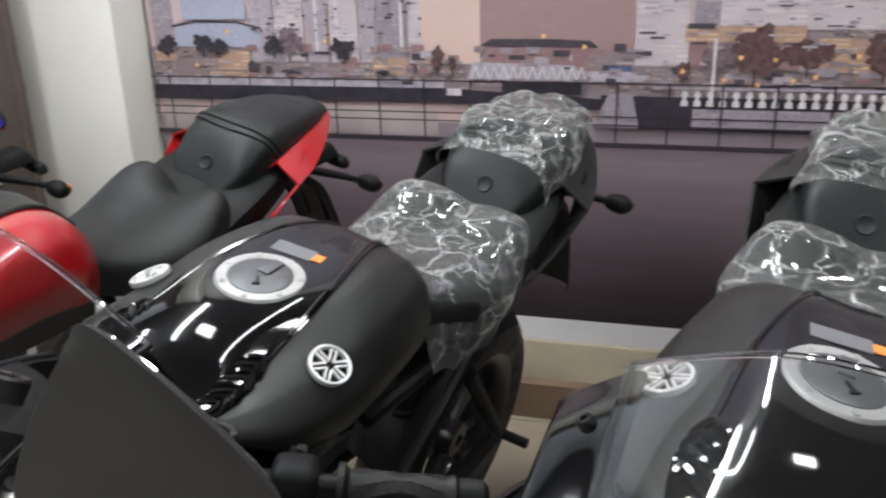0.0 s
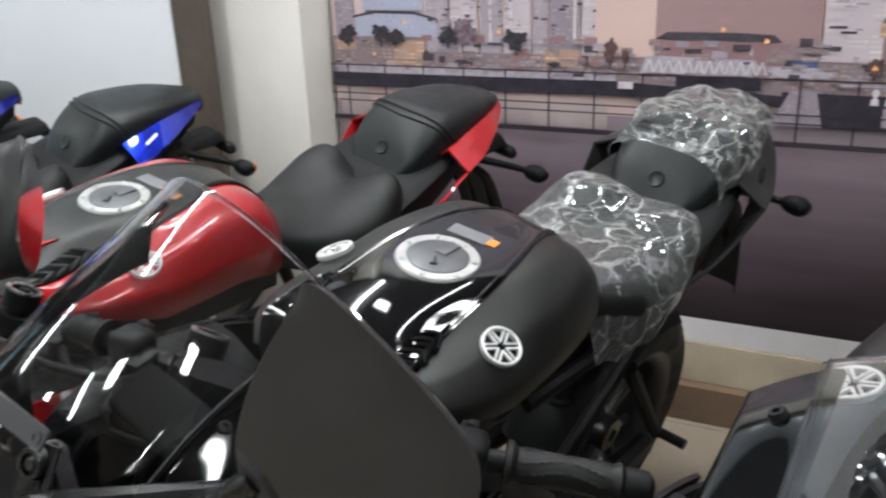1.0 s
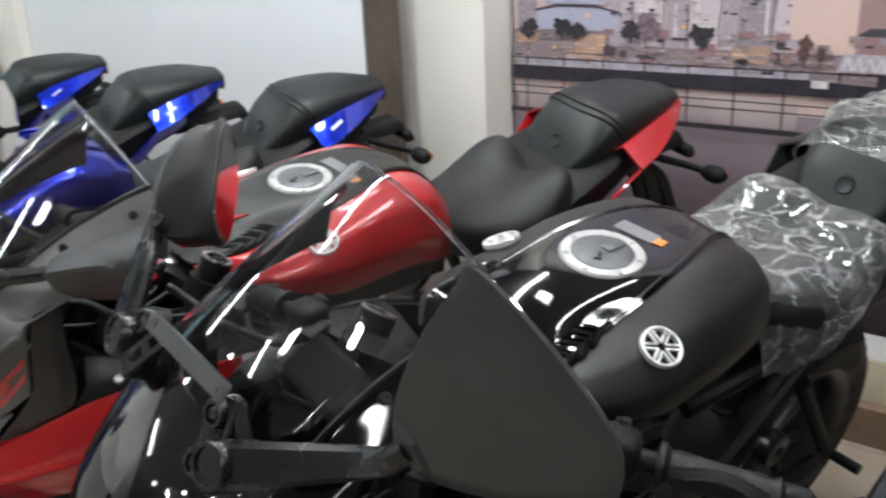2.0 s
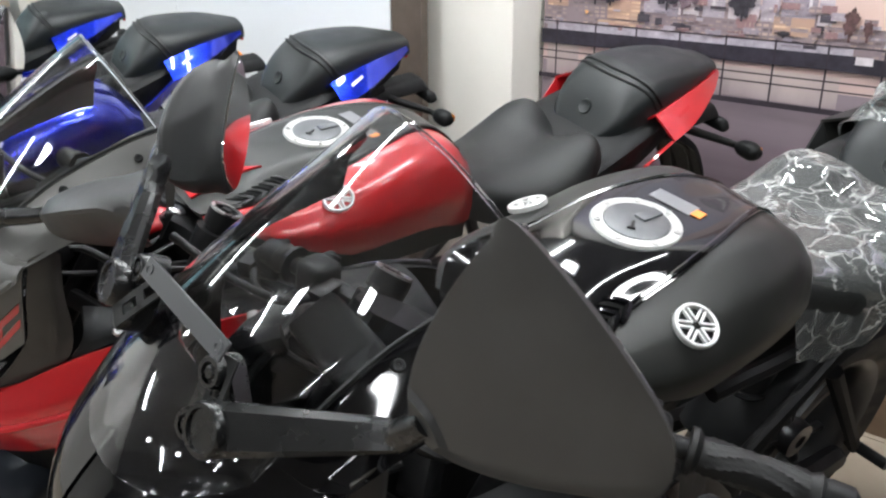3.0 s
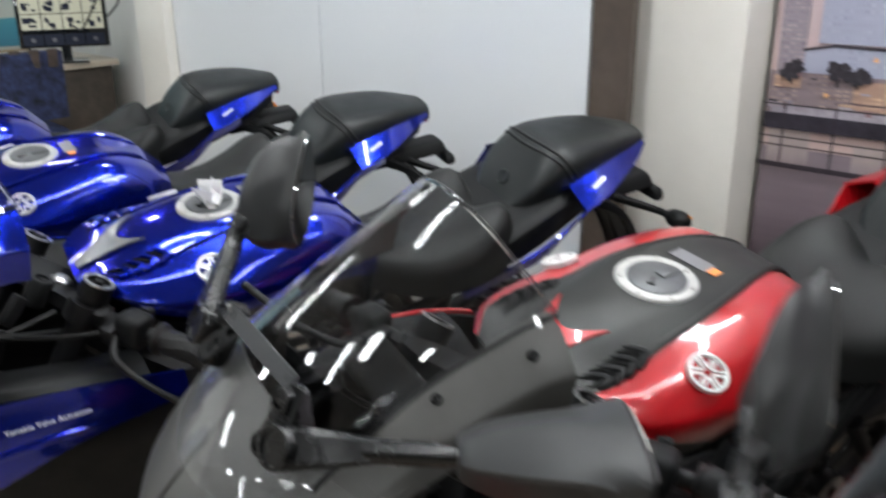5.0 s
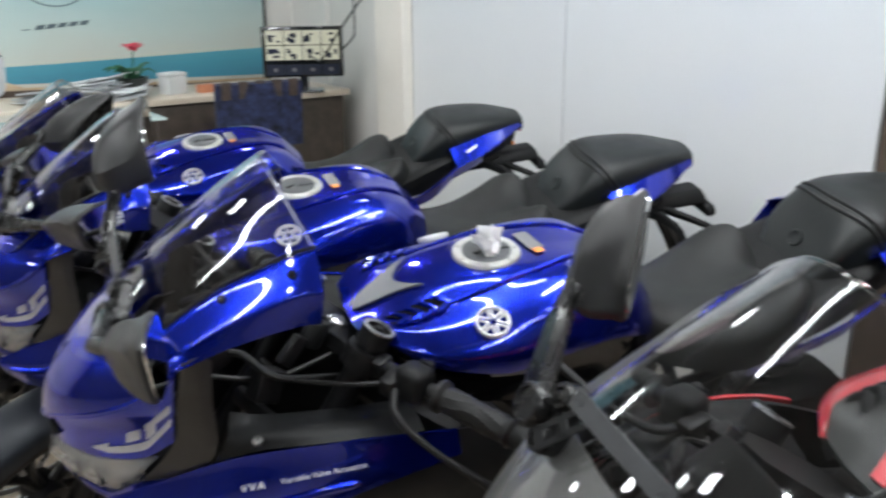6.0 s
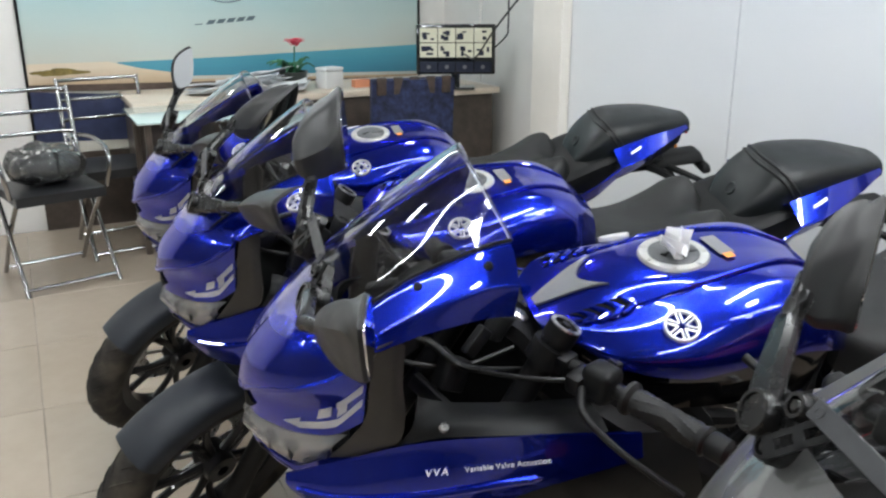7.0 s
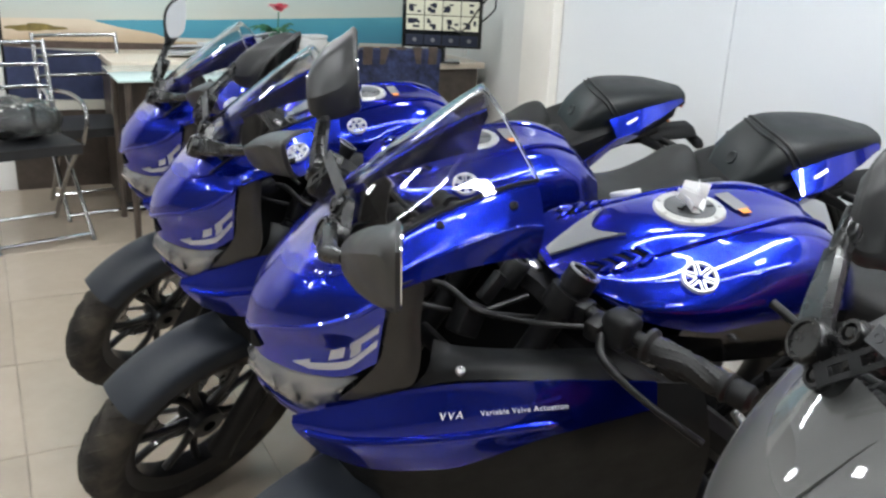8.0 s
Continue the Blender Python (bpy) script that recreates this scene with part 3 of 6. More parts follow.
def motorcycle(m, scheme, label, mirrors, steer=38, tag=False, wrapped=False, screen="screen"):
    """A faired sports motorcycle on its side stand. scheme: names of the paints."""
    bike = thing("motorcycle", m, label, "motorcycle", "row of parked motorcycles")
    ST = steered(steer)
    S = scheme
    # wheels, fork and what turns with it
    wheel("front_wheel", FRONT_AXLE, .296, .10, .213, bike, ST, 1)
    wheel("rear_wheel", REAR_AXLE, .312, .14, .215, bike, Matrix(), 1)
    g = Geo()
    rows = []
    for a in lin(radians(48), radians(160), 22):
        r = .312
        prof = []
        for y, d in ((-.062, .055), (-.06, .02), (-.045, .004), (0, -.004), (.045, .004), (.06, .02), (.062, .055)):
            prof.append((FRONT_AXLE.x + (r - d) * math.cos(a), y, FRONT_AXLE.z + (r - d) * math.sin(a)))
        rows.append(prof)
    fg = surface(np.array(rows), lin(0, 21, 22), lin(0, 6, 19))
    fg = np.array([[tuple(ST @ Vector(p)) for p in r] for r in fg])
    sheet(g, fg, .003, tuple(ST @ FRONT_AXLE))
    part("front_fender", g, S["fender"], bike, "slate grey front mudguard")
    for side in (1, -1):
        g = Geo()
        top, low = ST.inverted() @ Vector((-.323, .125, .937) if side > 0 else (-.272, -.118, .905)), Vector((.085, side * .098, .30))
        d = (low - top).normalized()
        tube(g, [ST @ top, ST @ (top + d * .42)], .0205, 20)
        tube(g, [ST @ (top + d * .36), ST @ (top + d * .40), ST @ (low - d * .02), ST @ (low + d * .03)], [.026, .027, .026, .03], 20)
        leg = part("fork_leg", g, "dark", bike)
        g = Geo()
        mm = ST @ frame_at(top, (1, 0, 0), -d)
        turned(g, [(0, -.01), (.025, -.01), (.025, .014), (.018, .016), (.016, .010), (.008, .010), (.007, .018), (0, .018)], mm, 24)
        part("fork_cap", g, "dark", leg, "round dark fork cap")
        g = Geo()
        turned(g, [(.019, .0145), (.0245, .0145), (.0245, .0175), (.019, .0175)], mm, 28, True)
        part("cap_ring", g, "metal", leg, "bare metal ring")
        # clip-on bar, switch box, grip, lever
        g = Geo()
        b0, b1 = top - d * -.035, ST.inverted() @ Vector((-.450, .345, .908) if side > 0 else (-.215, -.275, .865))
        ba = (b1 - b0).normalized()
        turned(g, [(.0205, -.016), (.031, -.016), (.031, .016), (.0205, .016)], ST @ frame_at(b0, (1, 0, 0), -d), 24, True)
        block(g, (.03, .028, .03), ST @ frame_at(b0 + ba * .03, (1, 0, 0), ba), .004)
        tube(g, [ST @ (b0 + ba * .02), ST @ b1], .0115, 14)
        bar = part("handlebar", g, "dark", bike)
        g = Geo()
        g0, g1 = b0 + ba * .142, b1 + ba * .005
        tube(g, [ST @ g0, ST @ (g0 + ba * .006), ST @ (g0 + ba * .012), ST @ (g1 - ba * .012), ST @ (g1 - ba * .004), ST @ g1], [.0245, .0245, .0178, .0178, .0215, .018], 18)
        o1 = ST.to_3x3() @ ba.orthogonal().normalized()
        axis = ST.to_3x3() @ ba
        span = (g1 - g0).length
        rings = [[tuple(ST @ g0 + axis * (.012 + (span - .026) * q / 26) + Matrix.Rotation(2 * math.pi * k / 54, 3, axis) @ o1 *
                        (.0182 + .0019 * max(0, math.cos(9 * (2 * math.pi * k / 54 + .05 * q * (1 if q < 13 else -1)))) ** 6 * (1 if q % 13 > 1 else 0))) for k in range(55)] for q in range(27)]
        rg = np.array(rings)
        g.add(rg.reshape(-1, 3), grid_faces(27, 55))
        part("grip", g, "grip", bar, "ribbed black rubber grip")
        g = Geo()
        tube(g, [ST @ g1, ST @ (g1 + ba * .006), ST @ (g1 + ba * .026), ST @ (g1 + ba * .032)], [.0165, .019, .018, .012], 18)
        part("bar_end", g, "plastic", bar)
        g = Geo()
        block(g, (.045, .052, .048), ST @ frame_at(b0 + ba * .098 + Vector((.004, 0, .004)), (1, 0, .2), ba), .012, 3)
        block(g, (.016, .024, .012), ST @ frame_at(b0 + ba * .100 + Vector((-.024, 0, .012)), (1, 0, .2), ba), .003)
        turned(g, [(0, 0), (.008, 0), (.007, .007), (0, .007)], ST @ frame_at(b0 + ba * .092 + Vector((-.02, 0, .02)), (1, 0, 0), (-.6, 0, .8)), 14)
        part("switch_box", g, "plastic", bar)
        g = Geo()
        l0 = b0 + ba * .085 + Vector((.03, 0, 0))
        tube(g, [ST @ l0, ST @ (l0 + Vector((.03, side * .03, -.002))), ST @ (l0 + Vector((.032, side * .10, -.008))), ST @ (l0 + Vector((.01, side * .19, -.02)))], [.007, .006, .005, .006], 10, 5)
        block(g, (.04, .03, .026), ST @ frame_at(b0 + ba * .072 + Vector((.018, 0, 0)), (1, 0, 0), ba), .006)
        part("lever", g, "dark", bar)
        g = Geo()
        a0, a1 = ST @ (b0 + ba * .072 + Vector((.02, 0, 0))), Vector((-.17, side * .03, .86))
        tube(g, [a0, a0 + Vector((.07, -side * .03, -.01)), (a0 + a1) / 2 + Vector((.06, 0, .0)), a1], .0042, 8, 6)
        part("cable", g, "cable", bar)
    g = Geo()
    tc = ST @ frame_at(HEAD + Vector((.012, 0, .0)), (1, 0, -.5), STEER_AXIS)
    prism(g, [(-.045, -.03), (-.02, -.10), (.0, -.128), (.038, -.128), (.052, -.10), (.04, -.04), (.045, 0), (.04, .04), (.052, .10), (.038, .128), (.0, .128), (-.02, .10), (-.045, .03)], .022, tc @ Matrix.Translation((0, 0, -.02)))
    clamp = part("top_yoke", g, "dark", bike, "black cast top yoke", 30)
    g = Geo()
    turned(g, [(0, 0), (.017, 0), (.017, .006), (.012, .01), (0, .01)], tc, 6)
    part("stem_nut", g, "metal", clamp)
    g = Geo()
    turned(g, [(0, -.03), (.018, -.03), (.02, .012), (.017, .016), (.011, .016), (.011, .012), (0, .012)], tc @ Matrix.Translation((.052, 0, -.0)), 20)
    block(g, (.003, .012, .002), tc @ Matrix.Translation((.052, 0, .0125)), 0)
    part("ignition_switch", g, "plastic", clamp)
    g = Geo()
    block(g, (.02, .2, .03), ST @ frame_at(HEAD - STEER_AXIS * .2 + Vector((.03, 0, 0)), (1, 0, -.5), STEER_AXIS), .006)
    part("lower_yoke", g, "dark", bike)

    # frame, engine, swingarm and stand
    g = Geo()
    block(g, (.30, .20, .26), pose(-.52, 0, .36, 0, -12, 0), .03, 3)
    block(g, (.22, .16, .22), pose(-.40, 0, .50, 0, -35, 0), .02, 3)
    for s in (1, -1):
        turned(g, [(0, 0), (.085, 0), (.08, .02), (.05, .03), (0, .03)], frame_at((-.58, s * .10, .34), (1, 0, 0), (0, s, 0)), 28)
    engine = part("engine", g, "dark", bike, "dark single cylinder engine with cooling fins")
    for k in range(7):
        g = Geo()
        block(g, (.16, .19, .004), pose(-.40 - .012 * k, 0, .45 + .022 * k, 0, -35, 0), 0)
        part("cooling_fin", g, "dark", engine)
    for s in (1, -1):
        g = Geo()
        tube(g, [(-.33, s * .04, .80), (-.42, s * .12, .76), (-.58, s * .15, .66), (-.74, s * .14, .50), (-.78, s * .11, .36)], [.03, .034, .034, .034, .03], 8, 4)
        part("frame_spar", g, "dark", bike)
        g = Geo()
        tube(g, [(-.76, s * .08, .36), (-.95, s * .115, .36), (-1.235, s * .10, .312), (-1.28, s * .10, .31)], [.03, .028, .026, .02], 8, 4)
        part("swingarm", g, "dark", bike)
        g = Geo()
        tube(g, [(-.72, s * .08, .70), (-.95, s * .10, .74), (-1.2, s * .085, .84), (-1.45, s * .05, .90)], .014, 8, 4)
        tube(g, [(-.78, s * .10, .46), (-1.0, s * .11, .68), (-1.12, s * .10, .79)], .012, 8, 4)
        part("seat_rail", g, "dark", bike)
        g = Geo()
        prism(g, [(0, 0), (.10, .02), (.13, .12), (.09, .15), (.05, .09), (-.01, .06)], .006, frame_at((-.86, s * .15, .33), (-1, 0, 0), (0, -1, 0)))
        tube(g, [(-.90, s * .15, .37), (-.90, s * .235, .375)], [.012, .011], 10)
        tube(g, [(-.90, s * .17, .33), (-.76, s * .19, .30), (-.74, s * .22, .30)], .006, 8)
        part("footrest", g, "metal", bike, "bare metal heel plate and footrest")
        g = Geo()
        tube(g, [(-1.0, s * .12, .66), (-1.10, s * .16, .50), (-1.12, s * .165, .47)], [.016, .013, .012], 8)
        tube(g, [(-1.12, s * .15, .475), (-1.12, s * .225, .48)], .011, 10)
        part("pillion_footrest", g, "dark", bike)
    g = Geo()
    tube(g, [(-.70, .10, .28), (-.72, .20, .16), (-.74, .275, .055), (-.72, .285, .055)], [.013, .012, .011, .014], 10)
    block(g, (.06, .04, .008), pose(-.73, .282, .052, 11, 0, 0), .003)
    part("side_stand", g, "dark", bike)
    g = Geo()
    tube(g, [(-.55, -.11, .25), (-.80, -.13, .27), (-.95, -.17, .33), (-1.05, -.185, .37)], [.022, .022, .026, .04], 14, 4)
    tube(g, [(-1.03, -.184, .365), (-1.10, -.188, .385), (-1.40, -.19, .47), (-1.43, -.19, .478)], [.05, .056, .052, .04], 18, 3)
    part("exhaust", g, "dark", bike, "black exhaust with round silencer")
    g = Geo()
    tube(g, [(-1.0, .0, .52), (-1.06, 0, .72)], .03, 14)
    tube(g, [(-1.0 - .006 * (q / 6) * 3 - .002 * q + .034 * math.cos(q), .034 * math.sin(q), .53 + .003 * q) for q in lin(0, 50, 160)], .006, 6)
    part("shock_absorber", g, "dark", bike)
    g = Geo()
    hg = np.array([[(REAR_AXLE.x + (.33 - d) * math.cos(a), y, REAR_AXLE.z + (.33 - d) * math.sin(a)) for y, d in ((-.08, .03), (-.05, .004), (0, 0), (.05, .004), (.08, .03))] for a in lin(radians(20), radians(110), 14)])
    sheet(g, surface(hg, lin(0, 13, 14), lin(0, 4, 9)), .003, tuple(REAR_AXLE))
    part("rear_hugger", g, "plastic", bike)

    # tank
    for s in (1, -1):
        T = mirrored(TANK, s)
        g = Geo()
        sheet(g, np.array([creased(T, [u], lin(seam(u), hem(u, S["drop"]), 24))[0] for u in lin(0, 9, 46)]), .012, (-.6, 0, .75))
        side_cover = part("tank_side_cover", g, S["tank_side"], bike, S["tank_side_label"])
        e = creased(T, [3.5, 3.72], [2.72, 3.2])
        spot = creased(T, [3.61], [2.96])[0, 0]
        n = np.cross(e[1, 0] - e[0, 0], e[0, 1] - e[0, 0])
        n = n / np.linalg.norm(n)
        n = (n if n[1] * s > 0 else -n) + np.array([0, 0, .2])
        n = n / np.linalg.norm(n)
        emblem("badge", tuple(spot + n * .0045), (-1, 0, .1), tuple(n), bike)
        g = Geo()
        sheet(g, creased(T, lin(0, 9, 40), lin(3.6, 6, 20)), .008, (-.6, 0, .75), -.006)
        part("knee_panel", g, S["knee"], bike)
        # louvres at the shoulder: chevron ribs, each with a steep back
        for k in range(4):
            u = 1.72 + .36 * k
            line = []
            for q in lin(-1, 1, 9):
                p = creased(T, [u - .36 * abs(q) ** 1.2], [(2.28 - .11 * k) + (.34 if q > 0 else .50) * q])[0, 0]
                line.append(p + np.array([0, s * .001, .0035]))
            g = Geo()
            tube(g, line, [.002, .0045, .0055, .006, .0062, .006, .0055, .0045, .002], 8, 2)
            part("louvre", g, S["louvre"], side_cover)
            gap = []
            for d in (.05, .20):
                gap.append([creased(T, [u - d - .36 * abs(q) ** 1.2], [(2.28 - .11 * k) + (.30 if q > 0 else .44) * q])[0, 0] for q in lin(-1, 1, 9)])
            g = Geo()
            sheet(g, np.array(gap), .001, (-.6, 0, .75), .0035 if S["tank_side"] == S["tank"] else .006)
            part("louvre_slot", g, "flat_black", side_cover)
    g = Geo()
    crown = np.concatenate([mirrored(TANK, -1)[:, 3:0:-1], TANK[:, :4]], axis=1)
    sheet(g, np.array([creased(crown, [u], lin(3 - seam(u), 3 + seam(u), 26))[0] for u in lin(0, 9, 48)]), .012, (-.6, 0, .75), .0015 if S["tank_side"] == S["tank"] else .004)
    top = part("tank_cover", g, S["tank"], bike, S["tank_label"])
    for q in (-1, 1):
        g = Geo()
        rail = np.array([creased(crown, [u], [3 + q * (seam(u) - .12)])[0, 0] for u in lin(2.7, 8.0, 24)])
        tube(g, rail + np.array([0, 0, .002]), [.001] + [.0045] * 22 + [.001], 8)
        part("tank_ridge", g, S["tank"], top)
    if S["nose_patch"]:
        g = Geo()
        pg = []
        for k in lin(0, 1, 16):
            row = []
            for w in lin(-1, 1, 13):
                v = (.32 + .55 * k) * w
                u = .3 + (2.1 - .6 * (1 - w * w)) * k
                p = creased(TANK, [u], [abs(v)])[0, 0]
                row.append((p[0], p[1] * (1 if v >= 0 else -1), p[2]))
            pg.append(row)
        sheet(g, np.array(pg), .004, (-.6, 0, .75), .0075)
        part("tank_decal", g, S["nose_patch"], top, S["patch_label"])
    cap_m = frame_at((-.544, 0, .9868), (1, 0, 0), (.06, 0, 1))
    g = Geo()
    turned(g, [(0, -.006), (.057, -.006), (.057, .001), (.0545, .0042), (.042, .0046), (.04, .0028), (0, .0028)], cap_m, 64)
    for k in range(7):
        a = 2 * math.pi * k / 7 + .3
        turned(g, [(0, .004), (.0042, .004), (.0042, .0062), (.0022, .0062), (.002, .005), (0, .005)], cap_m @ Matrix.Translation((.049 * math.cos(a), .049 * math.sin(a), 0)), 10)
    cap = part("fuel_cap", g, "cap_metal", top, "round satin metal fuel filler ring")
    g = Geo()
    turned(g, [(0, .002), (.0405, .002), (.0405, .005), (.038, .0062), (0, .0062)], cap_m, 48)
    block(g, (.034, .017, .004), cap_m @ pose(-.020, 0, .0072), .0015)
    part("cap_lid", g, "cap_dark", cap, "dark grey filler lid with a key flap")
    g = Geo()
    block(g, (.017, .004, .003), cap_m @ pose(.014, .006, .0072, 0, 0, 35), .001)
    block(g, (.004, .010, .003), cap_m @ pose(.021, .010, .0072, 0, 0, 35), .001)
    part("key_slot", g, "cable", cap)
    g = Geo()
    block(g, (.026, .06, .0012), pose(-.622, -.010, .9945, 0, 3, 8), 0)
    sticker = part("warning_label", g, "label_grey", top, "small grey warning label")
    g = Geo()
    block(g, (.016, .014, .0012), pose(-.625, .027, .9955, 0, 3, 8), 0)
    part("label_mark", g, "orange", sticker)
    if tag:
        g = Geo()
        for k, (dx, rz) in enumerate(((.0, 20), (.012, 55), (-.01, -15), (.006, 80))):
            tg = np.array([[(.034 * i / 4, .02 * (j - 1), .006 * math.sin(i * 1.3 + j) + .012 * i / 4 + .004 * k) for j in range(3)] for i in range(5)])
            s = Geo()
            sheet(s, tg, .0006, (0, 0, -1))
            g.add(s.v, s.f, cap_m @ pose(dx, .008, .009, -25, -30 - 12 * k, rz))
        part("paper_tag", g, "white", cap, "crumpled white paper key tag")

    # seats
    g = Geo()
    solid(g, surface(SEAT, lin(0, 6, 40), lin(0, 6, 28)))
    seat = part("rider_seat", g, "seat", bike, "black grained vinyl rider seat", 60)
    g = Geo()
    screw(g, (-1.136, 0, .872), (.5, 0, 1), .008)
    part("seat_bolt", g, "metal", seat)
    g = Geo()
    solid(g, surface(PILLION, lin(0, 6, 42), lin(0, 6, 28)))
    pil = part("pillion_seat", g, "seat_smooth", bike, "raised black vinyl pillion seat", 60)
    g = Geo()
    for u in (2.75, 3.0):
        line = np.array([surface(PILLION, [u + .95 * (abs(v - 3) / 2.7) ** 2], [v])[0, 0] for v in lin(.3, 5.7, 30)])
        tube(g, line + np.array([0, 0, .001]), .0036, 8)
    part("seat_piping", g, "seat", pil)
    g = Geo()
    turned(g, [(0, -.004), (.0165, -.004), (.0165, .002), (.0145, .0045), (.010, .002), (0, .002)], frame_at((-1.1815, 0, .940), (0, 1, 0), (.89, 0, .45)), 26)
    part("seat_button", g, "seat_smooth", pil)

    # tail
    for s in (1, -1):
        g = Geo()
        Tl = mirrored(TAIL, s)
        sheet(g, surface(Tl[:2], lin(0, 1, 8), lin(0, 4, 30)), .005, (-1.35, 0, .9))
        sheet(g, surface(Tl[1:], lin(0, 1, 8), lin(0, 4, 30)), .005, (-1.35, 0, .95))
        lip = np.array([Tl[0], Tl[0] + np.array([.004, -s * .016, -.014])])
        sheet(g, surface(lip, lin(0, 1, 4), lin(0, 4, 24)), .004, (-1.35, 0, .8))
        cowl = part("tail_cowl", g, S["tail"], bike, S["tail_label"])
        g = Geo()
        bars = surface(Tl[:2], lin(.40, .53, 4), lin(.4, 1.2, 12)) + np.array([0, 0, 1]) * lin(-.006, .006, 12)[None, :, None]
        sheet(g, bars, .001, (-1.35, 0, .9), .0015)
        part("tail_decal", g, S["tail_decal"], cowl)
        g = Geo()
        low = np.array([[(-1.02, .130, .760), (-1.11, .145, .800), (-1.19, .166, .852), (-1.262, .184, .924)], [(-1.03, .120, .735), (-1.12, .130, .768), (-1.20, .142, .806), (-1.262, .152, .874)]]) * np.array([1, s, 1])
        sheet(g, surface(low, lin(0, 1, 5), lin(0, 3, 16)), .006, (-1.2, 0, .8))
        part("lower_tail_panel", g, S["tail_low"], bike)
        g = Geo()
        tube(g, [(-1.48, s * .04, .86), (-1.56, s * .10, .84), (-1.57, s * .135, .84)], [.011, .009, .008], 10, 4)
        tube(g, [(-1.57, s * .13, .84), (-1.572, s * .145, .84), (-1.576, s * .172, .84), (-1.58, s * .188, .84), (-1.58, s * .192, .84)], [.009, .019, .022, .013, .004], 14, 3)
        ind = part("turn_signal", g, "plastic", bike)
        g = Geo()
        block(g, (.008, .036, .018), pose(-1.598, s * .162, .84), .003)
        part("signal_lens", g, "amber", ind)
    g = Geo()
    under = loft([(x, both(h)) for x, h in (
        (-1.0, ((0, .82), (.07, .82), (.125, .80), (.12, .77))), (-1.145, ((0, .895), (.08, .895), (.142, .885), (.14, .82))),
        (-1.29, ((0, .945), (.08, .945), (.125, .935), (.11, .86))), (-1.42, ((0, .975), (.055, .97), (.085, .96), (.06, .89))), (-1.505, ((0, 1.0), (.035, .995), (.05, .985), (.04, .94))))])
    solid(g, surface(under, lin(0, 4, 22), lin(0, 6, 20)))
    part("undertail", g, "plastic", bike)
    g = Geo()
    block(g, (.012, .09, .035), pose(-1.518, 0, .985, 0, 25, 0), .006)
    part("tail_light", g, "tail_lens", bike)
    g = Geo()
    mud = np.array([[(-1.40, y * .9, .885), (-1.50, y, .83), (-1.57, y, .74), (-1.64, y, .62), (-1.67, y, .56)] for y in (-.075, -.065, 0, .065, .075)])
    mud[0, :, 2] -= .02
    mud[4, :, 2] -= .02
    sheet(g, surface(mud, lin(0, 4, 11), lin(0, 4, 20)), .004, (-1.4, 0, .5))
    tube(g, [(-1.38, .03, .87), (-1.53, .03, .80), (-1.60, .03, .69)], .011, 8, 4)
    tube(g, [(-1.38, -.03, .87), (-1.53, -.03, .80), (-1.60, -.03, .69)], .011, 8, 4)
    guard = part("rear_mudguard", g, "plastic", bike)
    g = Geo()
    block(g, (.26, .10, .035), pose(-1.48, 0, .872, 0, 6, 0), .014, 3, (.9, .6))
    block(g, (.035, .15, .03), pose(-1.605, 0, .855, 0, 12, 0), .012, 3, (.8, .85))
    part("plate_carrier", g, "plastic", guard, "black plastic plate carrier")
    g = Geo()
    turned(g, [(0, 0), (.022, 0), (.022, .006), (0, .008)], frame_at((-1.60, 0, .715), (0, 1, 0), (-1, 0, .5)), 18)
    part("reflector", g, "tail_lens", guard)

    # nose
    g = Geo()
    H2 = np.concatenate([mirrored(HULL, -1)[:, :0:-1], HULL], axis=1)
    front = surface(H2, lin(0, 3.7, 30), lin(0, 10, 46))
    sheet(g, front, .004, (-.15, 0, .80))
    for s in (1, -1):
        Hs = mirrored(HULL, s)
        sheet(g, np.array([creased(Hs, [u], lin(2.7, 5, 24), .7)[0] for u in lin(3.7, 7, 26)]), .004, (-.2, 0, .85))
    nose = part("upper_cowl", g, S["nose"], bike, S["nose_label"], 50)
    g = Geo()
    inner = surface(H2, lin(2.2, 3.7, 12), lin(1.2, 8.8, 22)) * np.array([1, .88, 1]) + np.array([-.02, 0, -.06])
    sheet(g, inner, .004, (-.2, 0, .6))
    part("inner_cowl", g, "flat_black", nose)
    for s in (1, -1):
        for u, v in ((5.0, 3.15), (6.1, 3.3)):
            g = Geo()
            p = surface(mirrored(HULL, s), [u], [v])[0, 0]
            screw(g, tuple(p), (.2, s * .6, .75), .006, .004)
            part("cowl_screw", g, "dark", nose)
        # raised upper layer of the nose with a stepped lower edge
        g = Geo()
        layer = []
        for v in lin(.05, 4.9, 26):
            u0 = 1.02 + .40 * max(0, v - .7)
            layer.append(surface(mirrored(HULL, s), lin(u0, 3.45, 12), [v])[:, 0])
        sheet(g, np.array(layer), .013, (-.15, 0, .80), lin(.0125, .0005, 12)[None, :, None])
        part("cowl_layer", g, S["nose"], nose)
        g = Geo()
        low_edge = np.array(layer)[:, 0]
        out = low_edge - np.array([-.12, 0, .78])
        out = out / np.linalg.norm(out, axis=1, keepdims=True)
        tube(g, low_edge + out * .009, [.001] + [.0055] * (len(low_edge) - 2) + [.001], 8)
        part("cowl_edge", g, S["nose"], nose)
    g = Geo()
    ws = []
    for v in lin(-2.85, 2.85, 31):
        u0 = 2.55 + .75 * (abs(v) / 3) ** 3
        u1 = 7.08 - .08 * (abs(v) / 3) ** 2.2
        col = surface(H2, lin(u0, u1, 28), [v + 5])[:, 0]
        ws.append(col)
